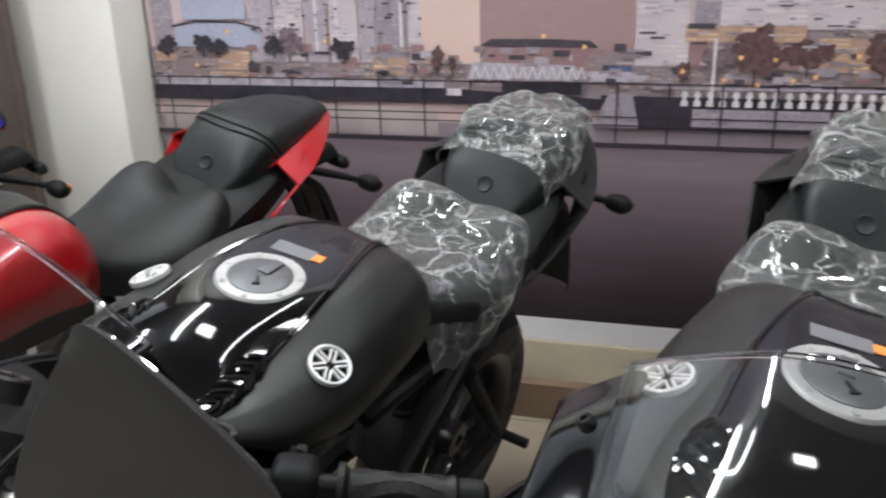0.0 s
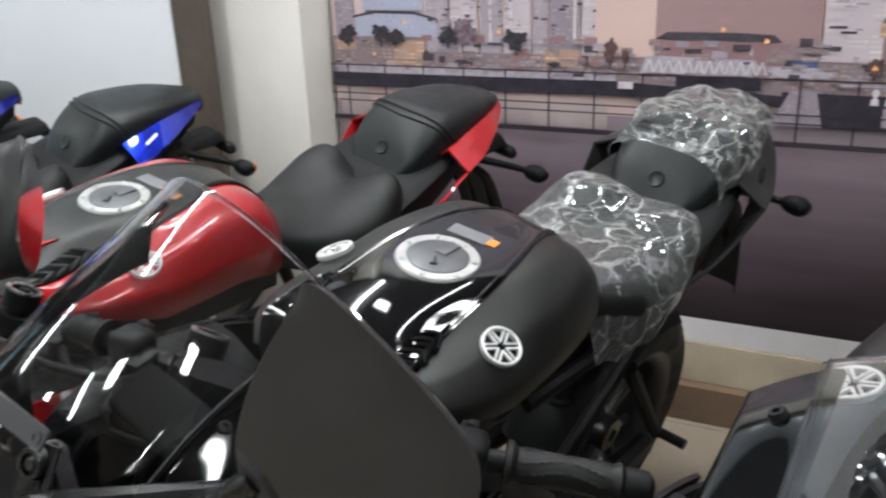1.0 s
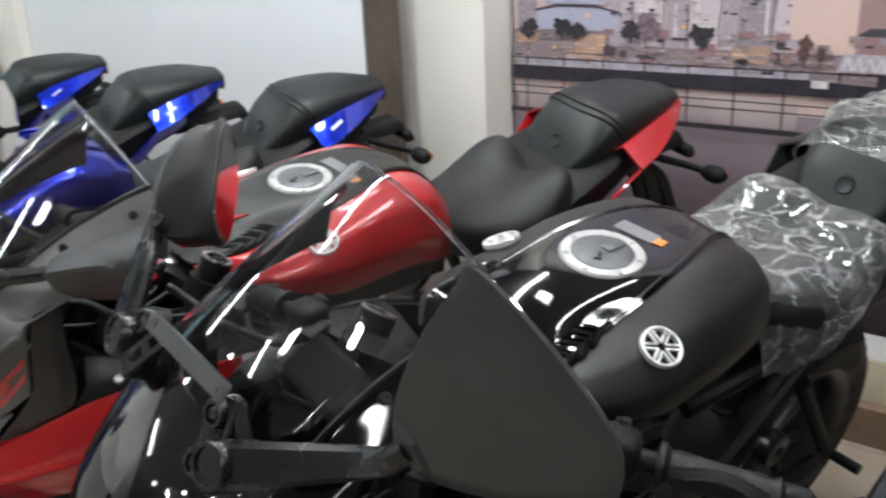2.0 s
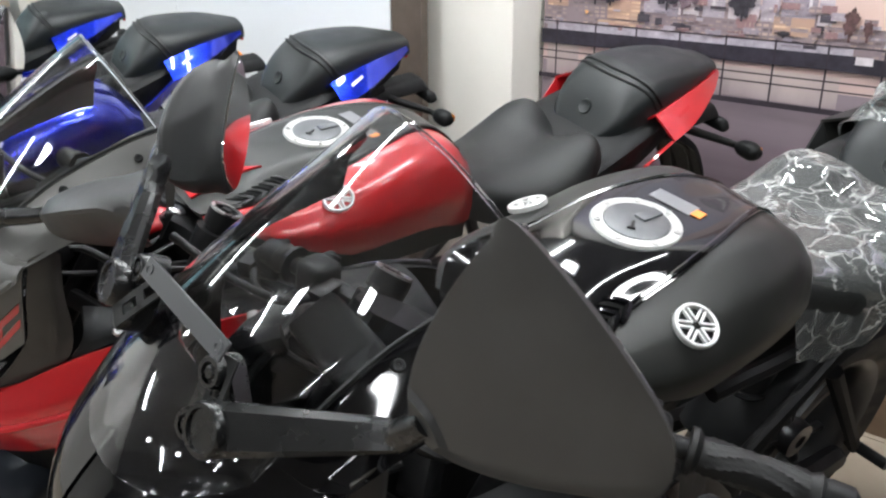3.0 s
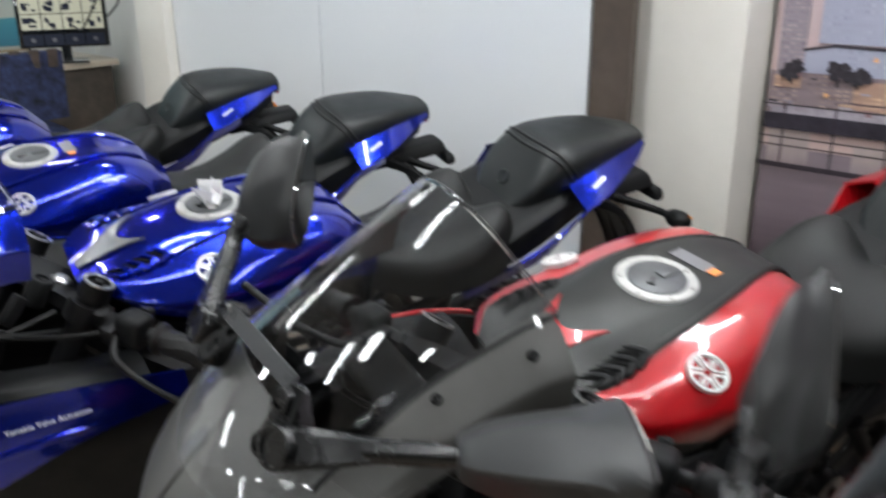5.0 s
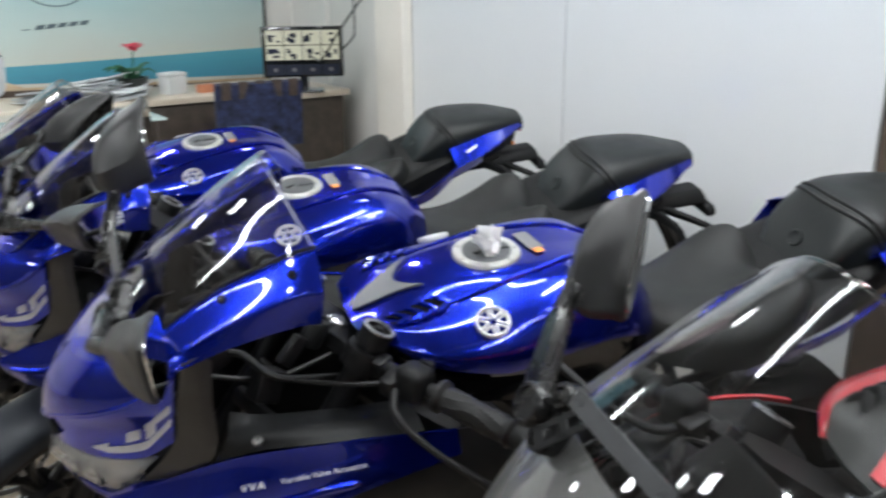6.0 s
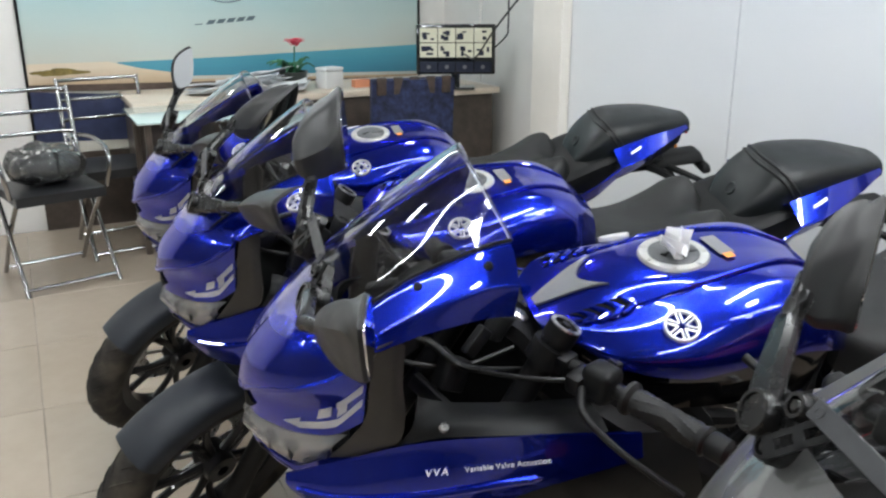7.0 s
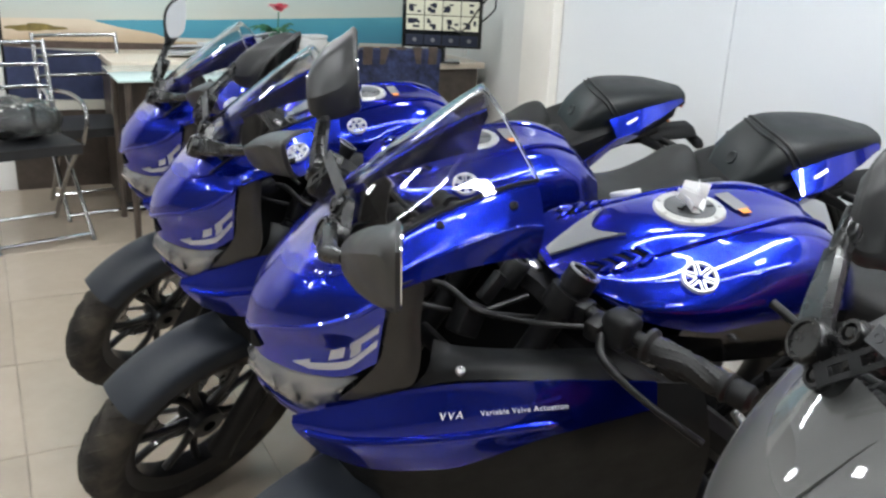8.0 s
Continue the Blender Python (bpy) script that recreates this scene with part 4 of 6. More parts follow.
    wg = np.swapaxes(np.array(ws), 0, 1)
    sheet(g, wg, .003, (-.2, 0, .8), .0065)
    part("windscreen", g, screen, nose, S["screen_label"], 60, shadow=False)
    g = Geo()
    edge = wg[-1] + np.array([0, 0, .0045])
    tube(g, edge, .0026, 8)
    part("screen_edge", g, "screen", nose, "thick clear screen edge", shadow=False)
    for q in (0, -1):
        g = Geo()
        tube(g, wg[:, q] + np.array([0, 0, .006]), .0028, 6)
        part("screen_seal", g, "cable", nose, "thin black seal along the screen", shadow=False)
    # instrument panel behind the screen
    g = Geo()
    block(g, (.022, .115, .06), pose(-.135, 0, .955, 0, -60, 0), .010, 3)
    dash = part("instrument_panel", g, "flat_black", bike)
    g = Geo()
    block(g, (.004, .09, .04), pose(-.1445, 0, .9605, 0, -60, 0), .002)
    part("display", g, "lcd", dash)
    # brackets and wires behind the nose
    for s in (1, -1):
        for x, y, z, size, turn in ((-.15, .085, .805, (.06, .022, .03), 20), (-.225, .115, .775, (.045, .03, .05), -30), (-.11, .10, .755, (.03, .03, .045), 10), (-.27, .075, .80, (.05, .018, .022), 45)):
            g = Geo()
            block(g, size, pose(x + .06, s * y, z + .10, 10 * s, turn, 25 * s), .004)
            part("bracket", g, "dark", bike)
        for k in range(2):
            g = Geo()
            tube(g, [(-.03, s * (.03 + .03 * k), .88 - .03 * k), (-.09 - .03 * k, s * (.11 - .03 * k), .90 + .015 * k), (-.18, s * (.10 + .03 * k), .875 + .02 * k), (-.27 - .02 * k, s * (.07 + .02 * k), .88 - .03 * k)], .004 + .0015 * k, 8, 5)
            part("wire", g, "cable", bike)
    # centre intake, lamps, chin
    g = Geo()
    intake = []
    for k in lin(0, 1, 9):
        w = .08 + 1.15 * (1 - abs(2 * k - 1) ** 1.4)
        intake.append(surface(H2, [.03 + .95 * k], lin(5 - w, 5 + w, 9))[0])
    sheet(g, np.array(intake), .004, (-.15, 0, .80), .0035)
    part("nose_intake", g, "flat_black", nose)
    for s in (1, -1):
        lamp_top = np.array([(.137, .012, .766), (.106, .056, .765), (.066, .098, .775), (.004, .141, .796)]) * np.array([1, s, 1])
        lamp_low = np.array([(.130, .012, .712), (.098, .050, .700), (.060, .084, .700), (.022, .122, .742)]) * np.array([1, s, 1])
        lamp_mid = (lamp_top + lamp_low) / 2 + np.array([.014, s * .005, 0])
        g = Geo()
        lg = surface(np.array([lamp_top, lamp_mid, lamp_low]), lin(0, 2, 9), lin(0, 3, 18))
        sheet(g, lg, .003, (-.1, 0, .67))
        lamp = part("headlamp", g, "lamp_lens", bike, "clear slanted headlamp", shadow=False)
        g = Geo()
        sheet(g, lg[:, :] - np.array([.012, s * .004, 0]), .003, (-.1, 0, .67))
        part("lamp_reflector", g, "reflector", lamp)
        g = Geo()
        for k in (.9, 1.7):
            p = surface(np.array([lamp_top, lamp_mid, lamp_low]), [1], [k])[0, 0]
            turned(g, [(0, -.012), (.012, -.008), (.016, .002), (.014, .004), (0, .0)], frame_at(tuple(p - np.array([.012, 0, 0])), (0, 1, 0), (1, s * .3, 0)), 18)
        part("lamp_projector", g, "lcd", lamp)
        g = Geo()
        prong = np.array([lamp_low + np.array([.004, 0, -.002]), lamp_low + np.array([-.004, s * .004, -.018]), lamp_low + np.array([-.03, s * .0, -.03])])
        prong = np.concatenate([prong, np.array([[(-.04, s * .165, .775)], [(-.035, s * .168, .755)], [(-.04, s * .160, .735)]])], axis=1)
        sheet(g, surface(prong, lin(0, 2, 8), lin(0, 4, 22)), .004, (-.1, 0, .7))
        part("lamp_trim", g, S["side"], bike)
        # cheek panel behind the nose
        g = Geo()
        cheek = np.array([[(.018, .128, .748), (-.010, .148, .795), (-.034, .162, .845), (-.040, .167, .905), (-.050, .167, .965)],
                          [(-.025, .155, .770), (-.045, .169, .800), (-.066, .178, .850), (-.070, .175, .910), (-.076, .167, .975)],
                          [(-.060, .172, .793), (-.080, .183, .815), (-.088, .179, .855), (-.086, .168, .905), (-.090, .160, .960)]]) * np.array([1, s, 1])
        sheet(g, surface(cheek, lin(0, 2, 9), lin(0, 4, 18)), .004, (-.15, 0, .75))
        part("cheek_panel", g, S["cheek"], bike)
        # decal on the cheek of the nose: a wedge and plain slanted bars
        for v0, v1, lo0, lo1, hi0, hi1 in ((2.6, 3.05, .36, .26, .40, .62), (3.05, 4.1, .22, .34, .46, .66), (3.5, 3.85, .66, .78, 1.06, 1.2),
                                           (4.1, 4.92, .34, .9, .66, 1.25), (4.0, 4.9, 1.08, 1.55, 1.36, 1.9), (4.05, 4.35, .72, .9, 1.08, 1.3)):
            d = np.array([surface(mirrored(HULL, s), lin(lo0 + (lo1 - lo0) * k, hi0 + (hi1 - hi0) * k, 5), [v0 + (v1 - v0) * k])[:, 0] for k in lin(0, 1, 7)])
            g = Geo()
            sheet(g, d, .001, (-.15, 0, .78), .0015)
            part("nose_decal", g, S["nose_decal"], nose)
        # inner panel beside the fork
        g = Geo()
        tray = np.array([[(-.075, .178, .798), (-.135, .208, .835), (-.245, .236, .850), (-.370, .232, .838)], [(-.098, .183, .838), (-.145, .197, .853), (-.25, .208, .855), (-.37, .19, .838)],
                         [(-.108, .160, .872), (-.155, .150, .850), (-.25, .145, .836), (-.37, .13, .820)]]) * np.array([1, s, 1])
        sheet(g, surface(tray, lin(0, 2, 12), lin(0, 3, 20)), .004, (-.25, 0, .6))
        inner_panel = part("inner_panel", g, "plastic", bike)
        g = Geo()
        screw(g, (-.139, s * .203, .848), (0, s * .6, .8), .0068, .005)
        part("panel_screw", g, "metal", inner_panel)
        # side fairing
        g = Geo()
        F = mirrored(SIDE, s)
        sheet(g, np.array([surface(F, lin(0, 1.8 - .2 * v - .18 * max(0, v - 2), 26), [v])[:, 0] for v in lin(0, 4.3, 34)]), .005, (-.3, 0, .55))
        fair = part("side_fairing", g, S["side"], bike, S["side_label"])
        g = Geo()
        sheet(g, surface(F, lin(.05, 3, 30), lin(.1, 5, 34)), .005, (-.3, 0, .55), -.008)
        part("lower_fairing", g, S["low"], bike, "dark lower fairing")
        g = Geo()
        rib = np.array([surface(F, [.92 - .05 * v], [v])[0, 0] for v in lin(.15, 3.2, 30)])
        tube(g, rib + np.array([0, s * .0015, 0]), [.001] + [.006] * 28 + [.001], 8)
        part("fairing_crease", g, S["side"], fair)
        if s > 0:
            side_writing(F, fair)
    g = Geo()
    chin = np.array([[(.124, -.03, .698), (.130, 0, .700), (.124, .03, .698)], [(.06, -.085, .682), (.08, 0, .675), (.06, .085, .682)], [(-.04, -.125, .68), (-.02, 0, .66), (-.04, .125, .68)]])
    sheet(g, surface(chin, lin(0, 2, 9), lin(0, 2, 9)), .004, (-.1, 0, .75))
    part("chin_panel", g, S["chin"], bike)
    # bare plate strip in front of the screen, on a slotted strap
    g = Geo()
    across, facing = Vector((-.02, .15, -.004)).normalized(), Vector((.82, .05, .56)).normalized()
    bm = frame_at((.020, .012, 1.058), across, facing)
    block(g, (.138, .019, .0025), bm, .0008, 1)
    for q in (-.060, .060):
        turned(g, [(.003, .0012), (.0055, .0012), (.0055, .0022), (.003, .0022)], bm @ pose(q, 0, 0), 14, True)
    strip = part("plate_strip", g, S["strip"], nose, "bare dark metal number plate strip")
    for root, tip in (((.014, .080, 1.056), (-.006, .092, .985)), ((.018, -.035, 1.056), (-.002, -.06, .992))):
        root, tip = Vector(root), Vector(tip)
        g = Geo()
        run = (tip - root)
        sm = frame_at(root, run, facing)
        n = run.length
        w, h = .011, .005
        for x0, x1 in ((0, .012), (.5 * n - .005, .5 * n + .005), (n - .012, n)):
            block(g, (x1 - x0, 2 * w, .002), sm @ pose((x0 + x1) / 2, 0, -.004), 0)
        for q in (-1, 1):
            block(g, (n, w - h, .002), sm @ pose(n / 2, q * (w + h) / 2, -.004), 0)
        block(g, (.018, .024, .002), frame_at(tip, (1, 0, 0), (.3, .7 if tip.y > 0 else -.7, .6)), .0005, 1)
        part("slotted_strap", g, "plastic", strip, "black slotted metal strap")
    # mirrors
    for s, spec in mirrors.items():
        mirror(s, bike, *spec)
    if wrapped:
        wrap(bike)
    return bike


def side_writing(F, fair):
    """Small white lettering on the left side fairing."""
    for text, size, v0, u in (("VVA", .015, 2.0, .52), ("Variable Valve Actuation", .0105, 2.42, .50)):
        cu = bpy.data.curves.new("lettering", "FONT")
        cu.body, cu.size, cu.extrude = text, size, .0004
        cu.space_character = 1.12
        if text == "VVA":
            cu.shear, cu.space_character = .25, 1.35
        tmp = bpy.data.objects.new("lettering", cu)
        scene.collection.objects.link(tmp)
        bpy.context.view_layer.update()
        me = bpy.data.meshes.new_from_object(tmp.evaluated_get(bpy.context.evaluated_depsgraph_get()))
        bpy.data.objects.remove(tmp)
        g = Geo()
        spot = surface(F, [u, u - .1], [v0, v0 + .3])
        ax, upv = Vector(spot[0, 1] - spot[0, 0]).normalized(), Vector(spot[1, 0] - spot[0, 0]).normalized()
        n = ax.cross(upv)
        n = n if n.y > 0 else -n
        m = frame_at(tuple(spot[0, 0] + np.array(n) * .006), ax, n)
        g.add([v.co.copy() for v in me.vertices], [tuple(p.vertices) for p in me.polygons], m)
        bpy.data.meshes.remove(me)
        part("lettering", g, "white", fair)


def crumple(g, seed, amount, away, freq=22.0):
    """Creased film: flat facets of uneven size that meet in sharp folds."""
    n = grid_normals(g)
    mid = g.reshape(-1, 3).mean(0)
    if np.sum(n.reshape(-1, 3).mean(0) * (mid - np.asarray(away))) < 0:
        n = -n
    rnd = random.Random(int(seed * 10))
    folds = []
    for k in range(26):
        d = np.array([rnd.gauss(0, 1) for _ in range(3)])
        d /= np.linalg.norm(d)
        folds.append((d * freq * rnd.uniform(.25, 1.1), rnd.uniform(0, 1), rnd.uniform(.4, 1)))
    bend = np.array([[tuple(noise.noise_vector(Vector(q) * 7 + Vector((seed, 0, 0)))) for q in row] for row in g])
    soft = np.array([[noise.noise(Vector(q) * 9 + Vector((0, seed, 0))) for q in row] for row in g])
    p = g + bend * .025
    h = sum((np.abs((p @ d + o) % 1 - .5) - .25) * (w / np.linalg.norm(d)) for d, o, w in folds)
    return g + n * (amount * (13 * h + .4 * soft) + .006)[:, :, None]


def wrap(bike):
    """Loose polythene over both seats."""
    g = Geo()
    W = SEAT.copy()
    W[:, :, 2] += .006
    W[3:, 2:5, 2] = np.maximum(W[3:, 2:5, 2], W[3:, 2:3, 2] - .004)
    W[1:3, -1, 2] -= .05
    # the hem hangs lowest in a point by the tank and rises towards the pillion seat
    s = np.array([surface(W, [u], lin(.5 + .08 * math.sin(5 * u), float(np.interp(u, (.15, 1.0, 1.5, 3, 4.5, 5.3), (5.2, 6.15, 6.0, 5.6, 5.25, 5.0))) + .06 * math.sin(9 * u), 100))[0] for u in lin(.15, 5.3, 84)])
    sheet(g, crumple(s, 3.1, .0055, (-1, 0, .7), 15), .0005, (-1, 0, .7))
    part("seat_wrap", g, "wrap", bike, "crumpled clear plastic sheet over the rider seat", 28, shadow=False)
    g = Geo()
    W = PILLION.copy()
    W[:, :, 2] += .008
    W[:, :, 1] *= 1.06
    W[3:, :, 2] += .01
    s = surface(W, lin(2.3, 6.1, 74), lin(.3, 5.9, 84))
    sheet(g, crumple(s, 8.3, .013, (-1.35, 0, .85), 24), .0005, (-1.35, 0, .85))
    part("pillion_wrap", g, "wrap", bike, "crumpled clear plastic sheet over the pillion seat", 28, shadow=False)

# ---- the room ----
CEIL = 2.9
WEST, EAST, SOUTH, NORTH = -6.2, 3.4, -6.2, 2.27


def paint_wall(name, color, rough=0.6):
    m = material(name, color, rough, vary=0.05, vary_scale=2.2, grain=0.05, grain_scale=60, rough_vary=0.1)
    return dust(m, (0.42, 0.38, 0.32), 0.18, 1.6)


M["wall"] = paint_wall("cream_wall_paint", (0.80, 0.79, 0.76))
M["pillar"] = paint_wall("pillar_paint", (0.82, 0.79, 0.73))
# Dark grey for walls out of view, so glossy panels mirror little light.
M["unseen_wall"] = paint_wall("unseen_wall_dark_grey", (0.14, 0.14, 0.145))
# Ceiling is out of view; its grey is lowered to darken gloss reflections.
M["ceiling"] = material("unseen_ceiling_grey", (0.22, 0.22, 0.225), 0.7, vary=0.03, vary_scale=3)
M["brown_frame"] = material("dark_brown_laminate", (0.085, 0.065, 0.052), 0.4, vary=0.25, vary_scale=9, grain=0.05)
M["skirting"] = material("beige_marble_skirting", (0.52, 0.45, 0.34), 0.25, vary=0.12, vary_scale=7)
M["base_tile"] = material("brown_base_tile", (0.20, 0.135, 0.09), 0.4, vary=0.15, vary_scale=8)
M["white_strip"] = material("white_flex_border", (0.72, 0.70, 0.71), 0.4, vary=0.04)
M["laminate"] = material("wenge_laminate", (0.07, 0.055, 0.045), 0.35, vary=0.3, vary_scale=14)
M["desk_top"] = material("cream_desk_top", (0.62, 0.54, 0.44), 0.3, vary=0.08, vary_scale=8)
M["grout"] = material("tile_grout", (0.33, 0.28, 0.23), 0.8, vary=0.1, vary_scale=20)


def tile_material():
    m = material("polished_floor_tile", (0.40, 0.335, 0.265), 0.2, vary=0.10, vary_scale=2.6, rough_vary=0.07)
    dust(m, (0.30, 0.25, 0.2), 0.35, 3.0)
    nt = m.node_tree
    b = nt.nodes["Principled BSDF"]
    info = nt.nodes.new("ShaderNodeObjectInfo")
    hsv = nt.nodes.new("ShaderNodeHueSaturation")
    r = nt.nodes.new("ShaderNodeMapRange")
    r.inputs["To Min"].default_value, r.inputs["To Max"].default_value = 0.92, 1.06
    nt.links.new(info.outputs["Random"], r.inputs["Value"])
    nt.links.new(r.outputs["Result"], hsv.inputs["Value"])
    nt.links.new(b.inputs["Base Color"].links[0].from_socket, hsv.inputs["Color"])
    nt.links.new(hsv.outputs["Color"], b.inputs["Base Color"])
    return m


M["tile"] = tile_material()


def structure(name, geo, mat, label=""):
    return tagged(part(name, geo, mat), label, kind="structure")


def slab(name, x0, x1, y0, y1, z0, z1, mat, label="", bevel=0.0):
    g = Geo()
    block(g, (x1 - x0, y1 - y0, z1 - z0), pose((x0 + x1) / 2, (y0 + y1) / 2, (z0 + z1) / 2), bevel)
    return structure(name, g, mat, label)


floor = slab("floor", WEST - .2, EAST + .2, SOUTH - .2, NORTH + .8, -.15, -.003, "grout", "beige polished tile floor with thin joints")
slab("ceiling", WEST - .2, EAST + .2, SOUTH - .2, NORTH + .8, CEIL, CEIL + .15, "ceiling", "unseen plain grey ceiling, kept dark for reflections")
slab("wall_north", -1.46, EAST + .2, NORTH, NORTH + .2, 0, CEIL, "wall", "cream painted wall behind the city mural")
slab("wall_north_recess", WEST - .2, -1.46, NORTH + .25, NORTH + .45, 0, CEIL, "wall", "cream painted wall behind the white board")
slab("wall_west", WEST - .2, WEST, SOUTH - .2, NORTH + .25, 0, CEIL, "wall", "white painted wall with the beach mural")
# East and south walls are unseen, added dark to close the room.
slab("wall_east", EAST, EAST + .2, SOUTH - .2, NORTH, 0, CEIL, "unseen_wall", "unseen closing wall, dark grey to keep reflections dark")
slab("wall_south", WEST, EAST, SOUTH - .2, SOUTH, 0, CEIL, "unseen_wall", "unseen closing wall, dark grey to keep reflections dark")
slab("pillar_1", -1.89, -1.50, 2.12, NORTH + .24, 0, CEIL, "pillar", "cream painted square pillar", .008)
slab("pillar_2", -4.22, -3.985, 1.98, NORTH + .24, 0, CEIL, "pillar", "cream painted pillar beside the white board", .008)
slab("trim_brown", -1.885, -1.765, 2.02, 2.05, 0, CEIL, "brown_frame", "dark brown laminate strip")

# ---- light fittings ----
M["tube"] = material("lit_tube", (0.94, 0.98, 1.0), 0.4, emission=TUBE_POWER)
M["panel"] = material("lit_panel", (0.95, 0.98, 1.0), 0.4, emission=PANEL_POWER)
M["fitting"] = material("white_fitting", (0.75, 0.75, 0.75), 0.4, vary=0.03)


def tube_light(x, y, turn, length=1.22):
    lamp = thing("tube_light", pose(x, y, CEIL, 0, 0, turn), "lit white ceiling tube light in a slim fitting", "tube light", "ceiling lights")
    g = Geo()
    block(g, (length, .07, .03), pose(0, 0, -.015), .006)
    part("housing", g, "fitting", lamp)
    g = Geo()
    block(g, (length - .05, .052, .026), pose(0, 0, -.044), .01, 3)
    part("lit_tube", g, "tube", lamp)
    for s in (-1, 1):
        g = Geo()
        block(g, (.02, .056, .036), pose(s * (length / 2 - .01), 0, -.046), .006)
        part("end_cap", g, "fitting", lamp)


def square_light(x, y):
    lamp = thing("square_light", pose(x, y, CEIL), "lit white square ceiling panel light", "ceiling light", "ceiling lights")
    g = Geo()
    for s in (-1, 1):
        block(g, (.22, .015, .02), pose(0, s * .1025, -.01), .003)
        block(g, (.015, .19, .02), pose(s * .1025, 0, -.01), .003)
    part("rim", g, "fitting", lamp)
    g = Geo()
    block(g, (.188, .188, .008), pose(0, 0, -.006), 0)
    part("lit_panel", g, "panel", lamp)


# Tubes at x 1.6 and y -4.9 are unseen, added for fill light.
for x, y in ((-5.2, .25), (-5.2, -2.7), (-1.55, -1.75), (1.6, .25), (1.6, -2.7), (-3.5, -4.9), (-.1, -4.9)):
    tube_light(x, y, 90)
tube_light(-1.78, .42, 90, 1.7)
tube_light(-.1, 1.47, 90)
tube_light(-1.35, 1.55, 90, 1.1)
for x in (-4.35, -2.65, -.95, .75):
    for y in (-4.3, -1.3, 1.4):
        square_light(x, y)


# ---- motorcycles ----
OFF = 0.188


def parked(x, y, heading, lean):
    h = radians(heading)
    return pose(x + OFF * math.sin(h), y - OFF * math.cos(h), 0, -lean, 0, heading)


COMMON = dict(patch_label="", drop=.5, fender="fender", cheek="bronze", low="plastic", chin="gloss_black", strip="dark_steel")
BLACK = dict(COMMON, nose="gloss_black", tank="gloss_black", tank_side="matt_black", knee="gloss_black", louvre="gloss_black", nose_patch="", tail="matt_black", tail_decal="gloss_black",
             tail_low="plastic", side="gloss_black", nose_decal="silver", nose_label="gloss black front cowl", tank_label="gloss black tank cover", tank_side_label="matt dark grey tank side",
             tail_label="matt dark grey tail panel", side_label="gloss black side fairing", screen_label="clear curved windscreen")
RED = dict(COMMON, nose="matt_grey", tank="matt_black", tank_side="red", knee="matt_black", louvre="plastic", nose_patch="red", tail="red", tail_decal="red",
           tail_low="red", side="red", nose_decal="red", nose_label="matt grey front cowl", tank_label="matt dark tank cover", tank_side_label="red tank side",
           tail_label="red tail panel", side_label="red side fairing", screen_label="smoked curved windscreen")
RED.update(patch_label="red front of the tank", drop=.2)

BLUE = dict(COMMON, nose="blue", tank="blue", tank_side="blue", knee="gloss_black", louvre="blue", nose_patch="grey_decal", tail="blue", tail_decal="silver",
            tail_low="blue", side="blue", nose_decal="silver", nose_label="metallic blue front cowl", tank_label="metallic blue tank cover", tank_side_label="metallic blue tank side",
            tail_label="metallic blue tail panel", side_label="metallic blue side fairing", screen_label="clear curved windscreen")
BLUE.update(patch_label="matt grey decal panel", drop=1.0)


# how each mirror stands: joint, rim centre, rim axis outwards, up, glass facing (and size), for the left side
SWEPT = ((-.036, .186, 1.078), (-.122, .216, 1.088), (-.48, .64, .59), (0, 0, 1), (-.75, -.65, .05), .124, .098, 3.6, (-.024, .178, 1.060), (-.050, .204, 1.092), .55)
LEVEL = ((-.025, .160, 1.030), (-.158, .318, 1.097), (.5, .86, 0), (0, 0, 1), (-.86, .5, .05), .125, .088, 2.2, None, (-.075, .222, 1.056), .48)
OPENED = ((.044, .205, 1.038), (-.020, .320, 1.086), (.16, .98, 0), (0, 0, 1), (-.98, .16, .05), .115, .108, 2.0, None, (.026, .240, 1.052), .45)
RAISED = ((-.046, .222, 1.070), (-.082, .315, 1.185), (.2, -.85, .42), (0, .2, 1), (-.97, -.18, .12), .160, .098, 1.7, None, (-.052, .240, 1.095), .3)
UPRIGHT = ((.015, .215, 1.074), (-.037, .266, 1.118), (-.08, .98, .1), (0, 0, 1), (-.985, -.12, .10), .125, .112, 3.2, (.020, .203, 1.050), (.040, .225, 1.094), .5)
LOWERED = ((-.036, .186, 1.074), (-.128, .216, 1.076), (-.62, .66, .42), (0, 0, 1), (-.70, -.62, -.36), .146, .100, 3.6, (-.024, .178, 1.060), (-.050, .204, 1.080), .55)
TURNED = ((.012, .195, 1.055), (-.010, .215, 1.125), (0, .1, 1), (-.6, .8, 0), (-.8, -.6, .1), .115, .095, 1.8)
motorcycle(parked(0.008, 0.258, 256.35, 12.3), BLACK, "black sports motorcycle with plastic-wrapped seats", {}, wrapped=True)
motorcycle(parked(-0.653, 0.396, 255.17, 12.5), BLACK, "black sports motorcycle with plastic-wrapped seats on its side stand", {1: RAISED, -1: SWEPT}, wrapped=True, screen="screen_dark")
motorcycle(parked(-1.265, 0.453, 254.54, 11.7), RED, "matt grey and red sports motorcycle on its side stand", {1: LEVEL, -1: SWEPT}, screen="screen_dark")
motorcycle(parked(-2.006, 0.254, 254.03, 10.7), BLUE, "metallic blue sports motorcycle with a paper tag on its tank", {1: OPENED, -1: UPRIGHT}, tag=True)
motorcycle(parked(-2.676, 0.231, 253.40, 12.5), BLUE, "metallic blue sports motorcycle beside two like it", {1: LEVEL, -1: LOWERED})
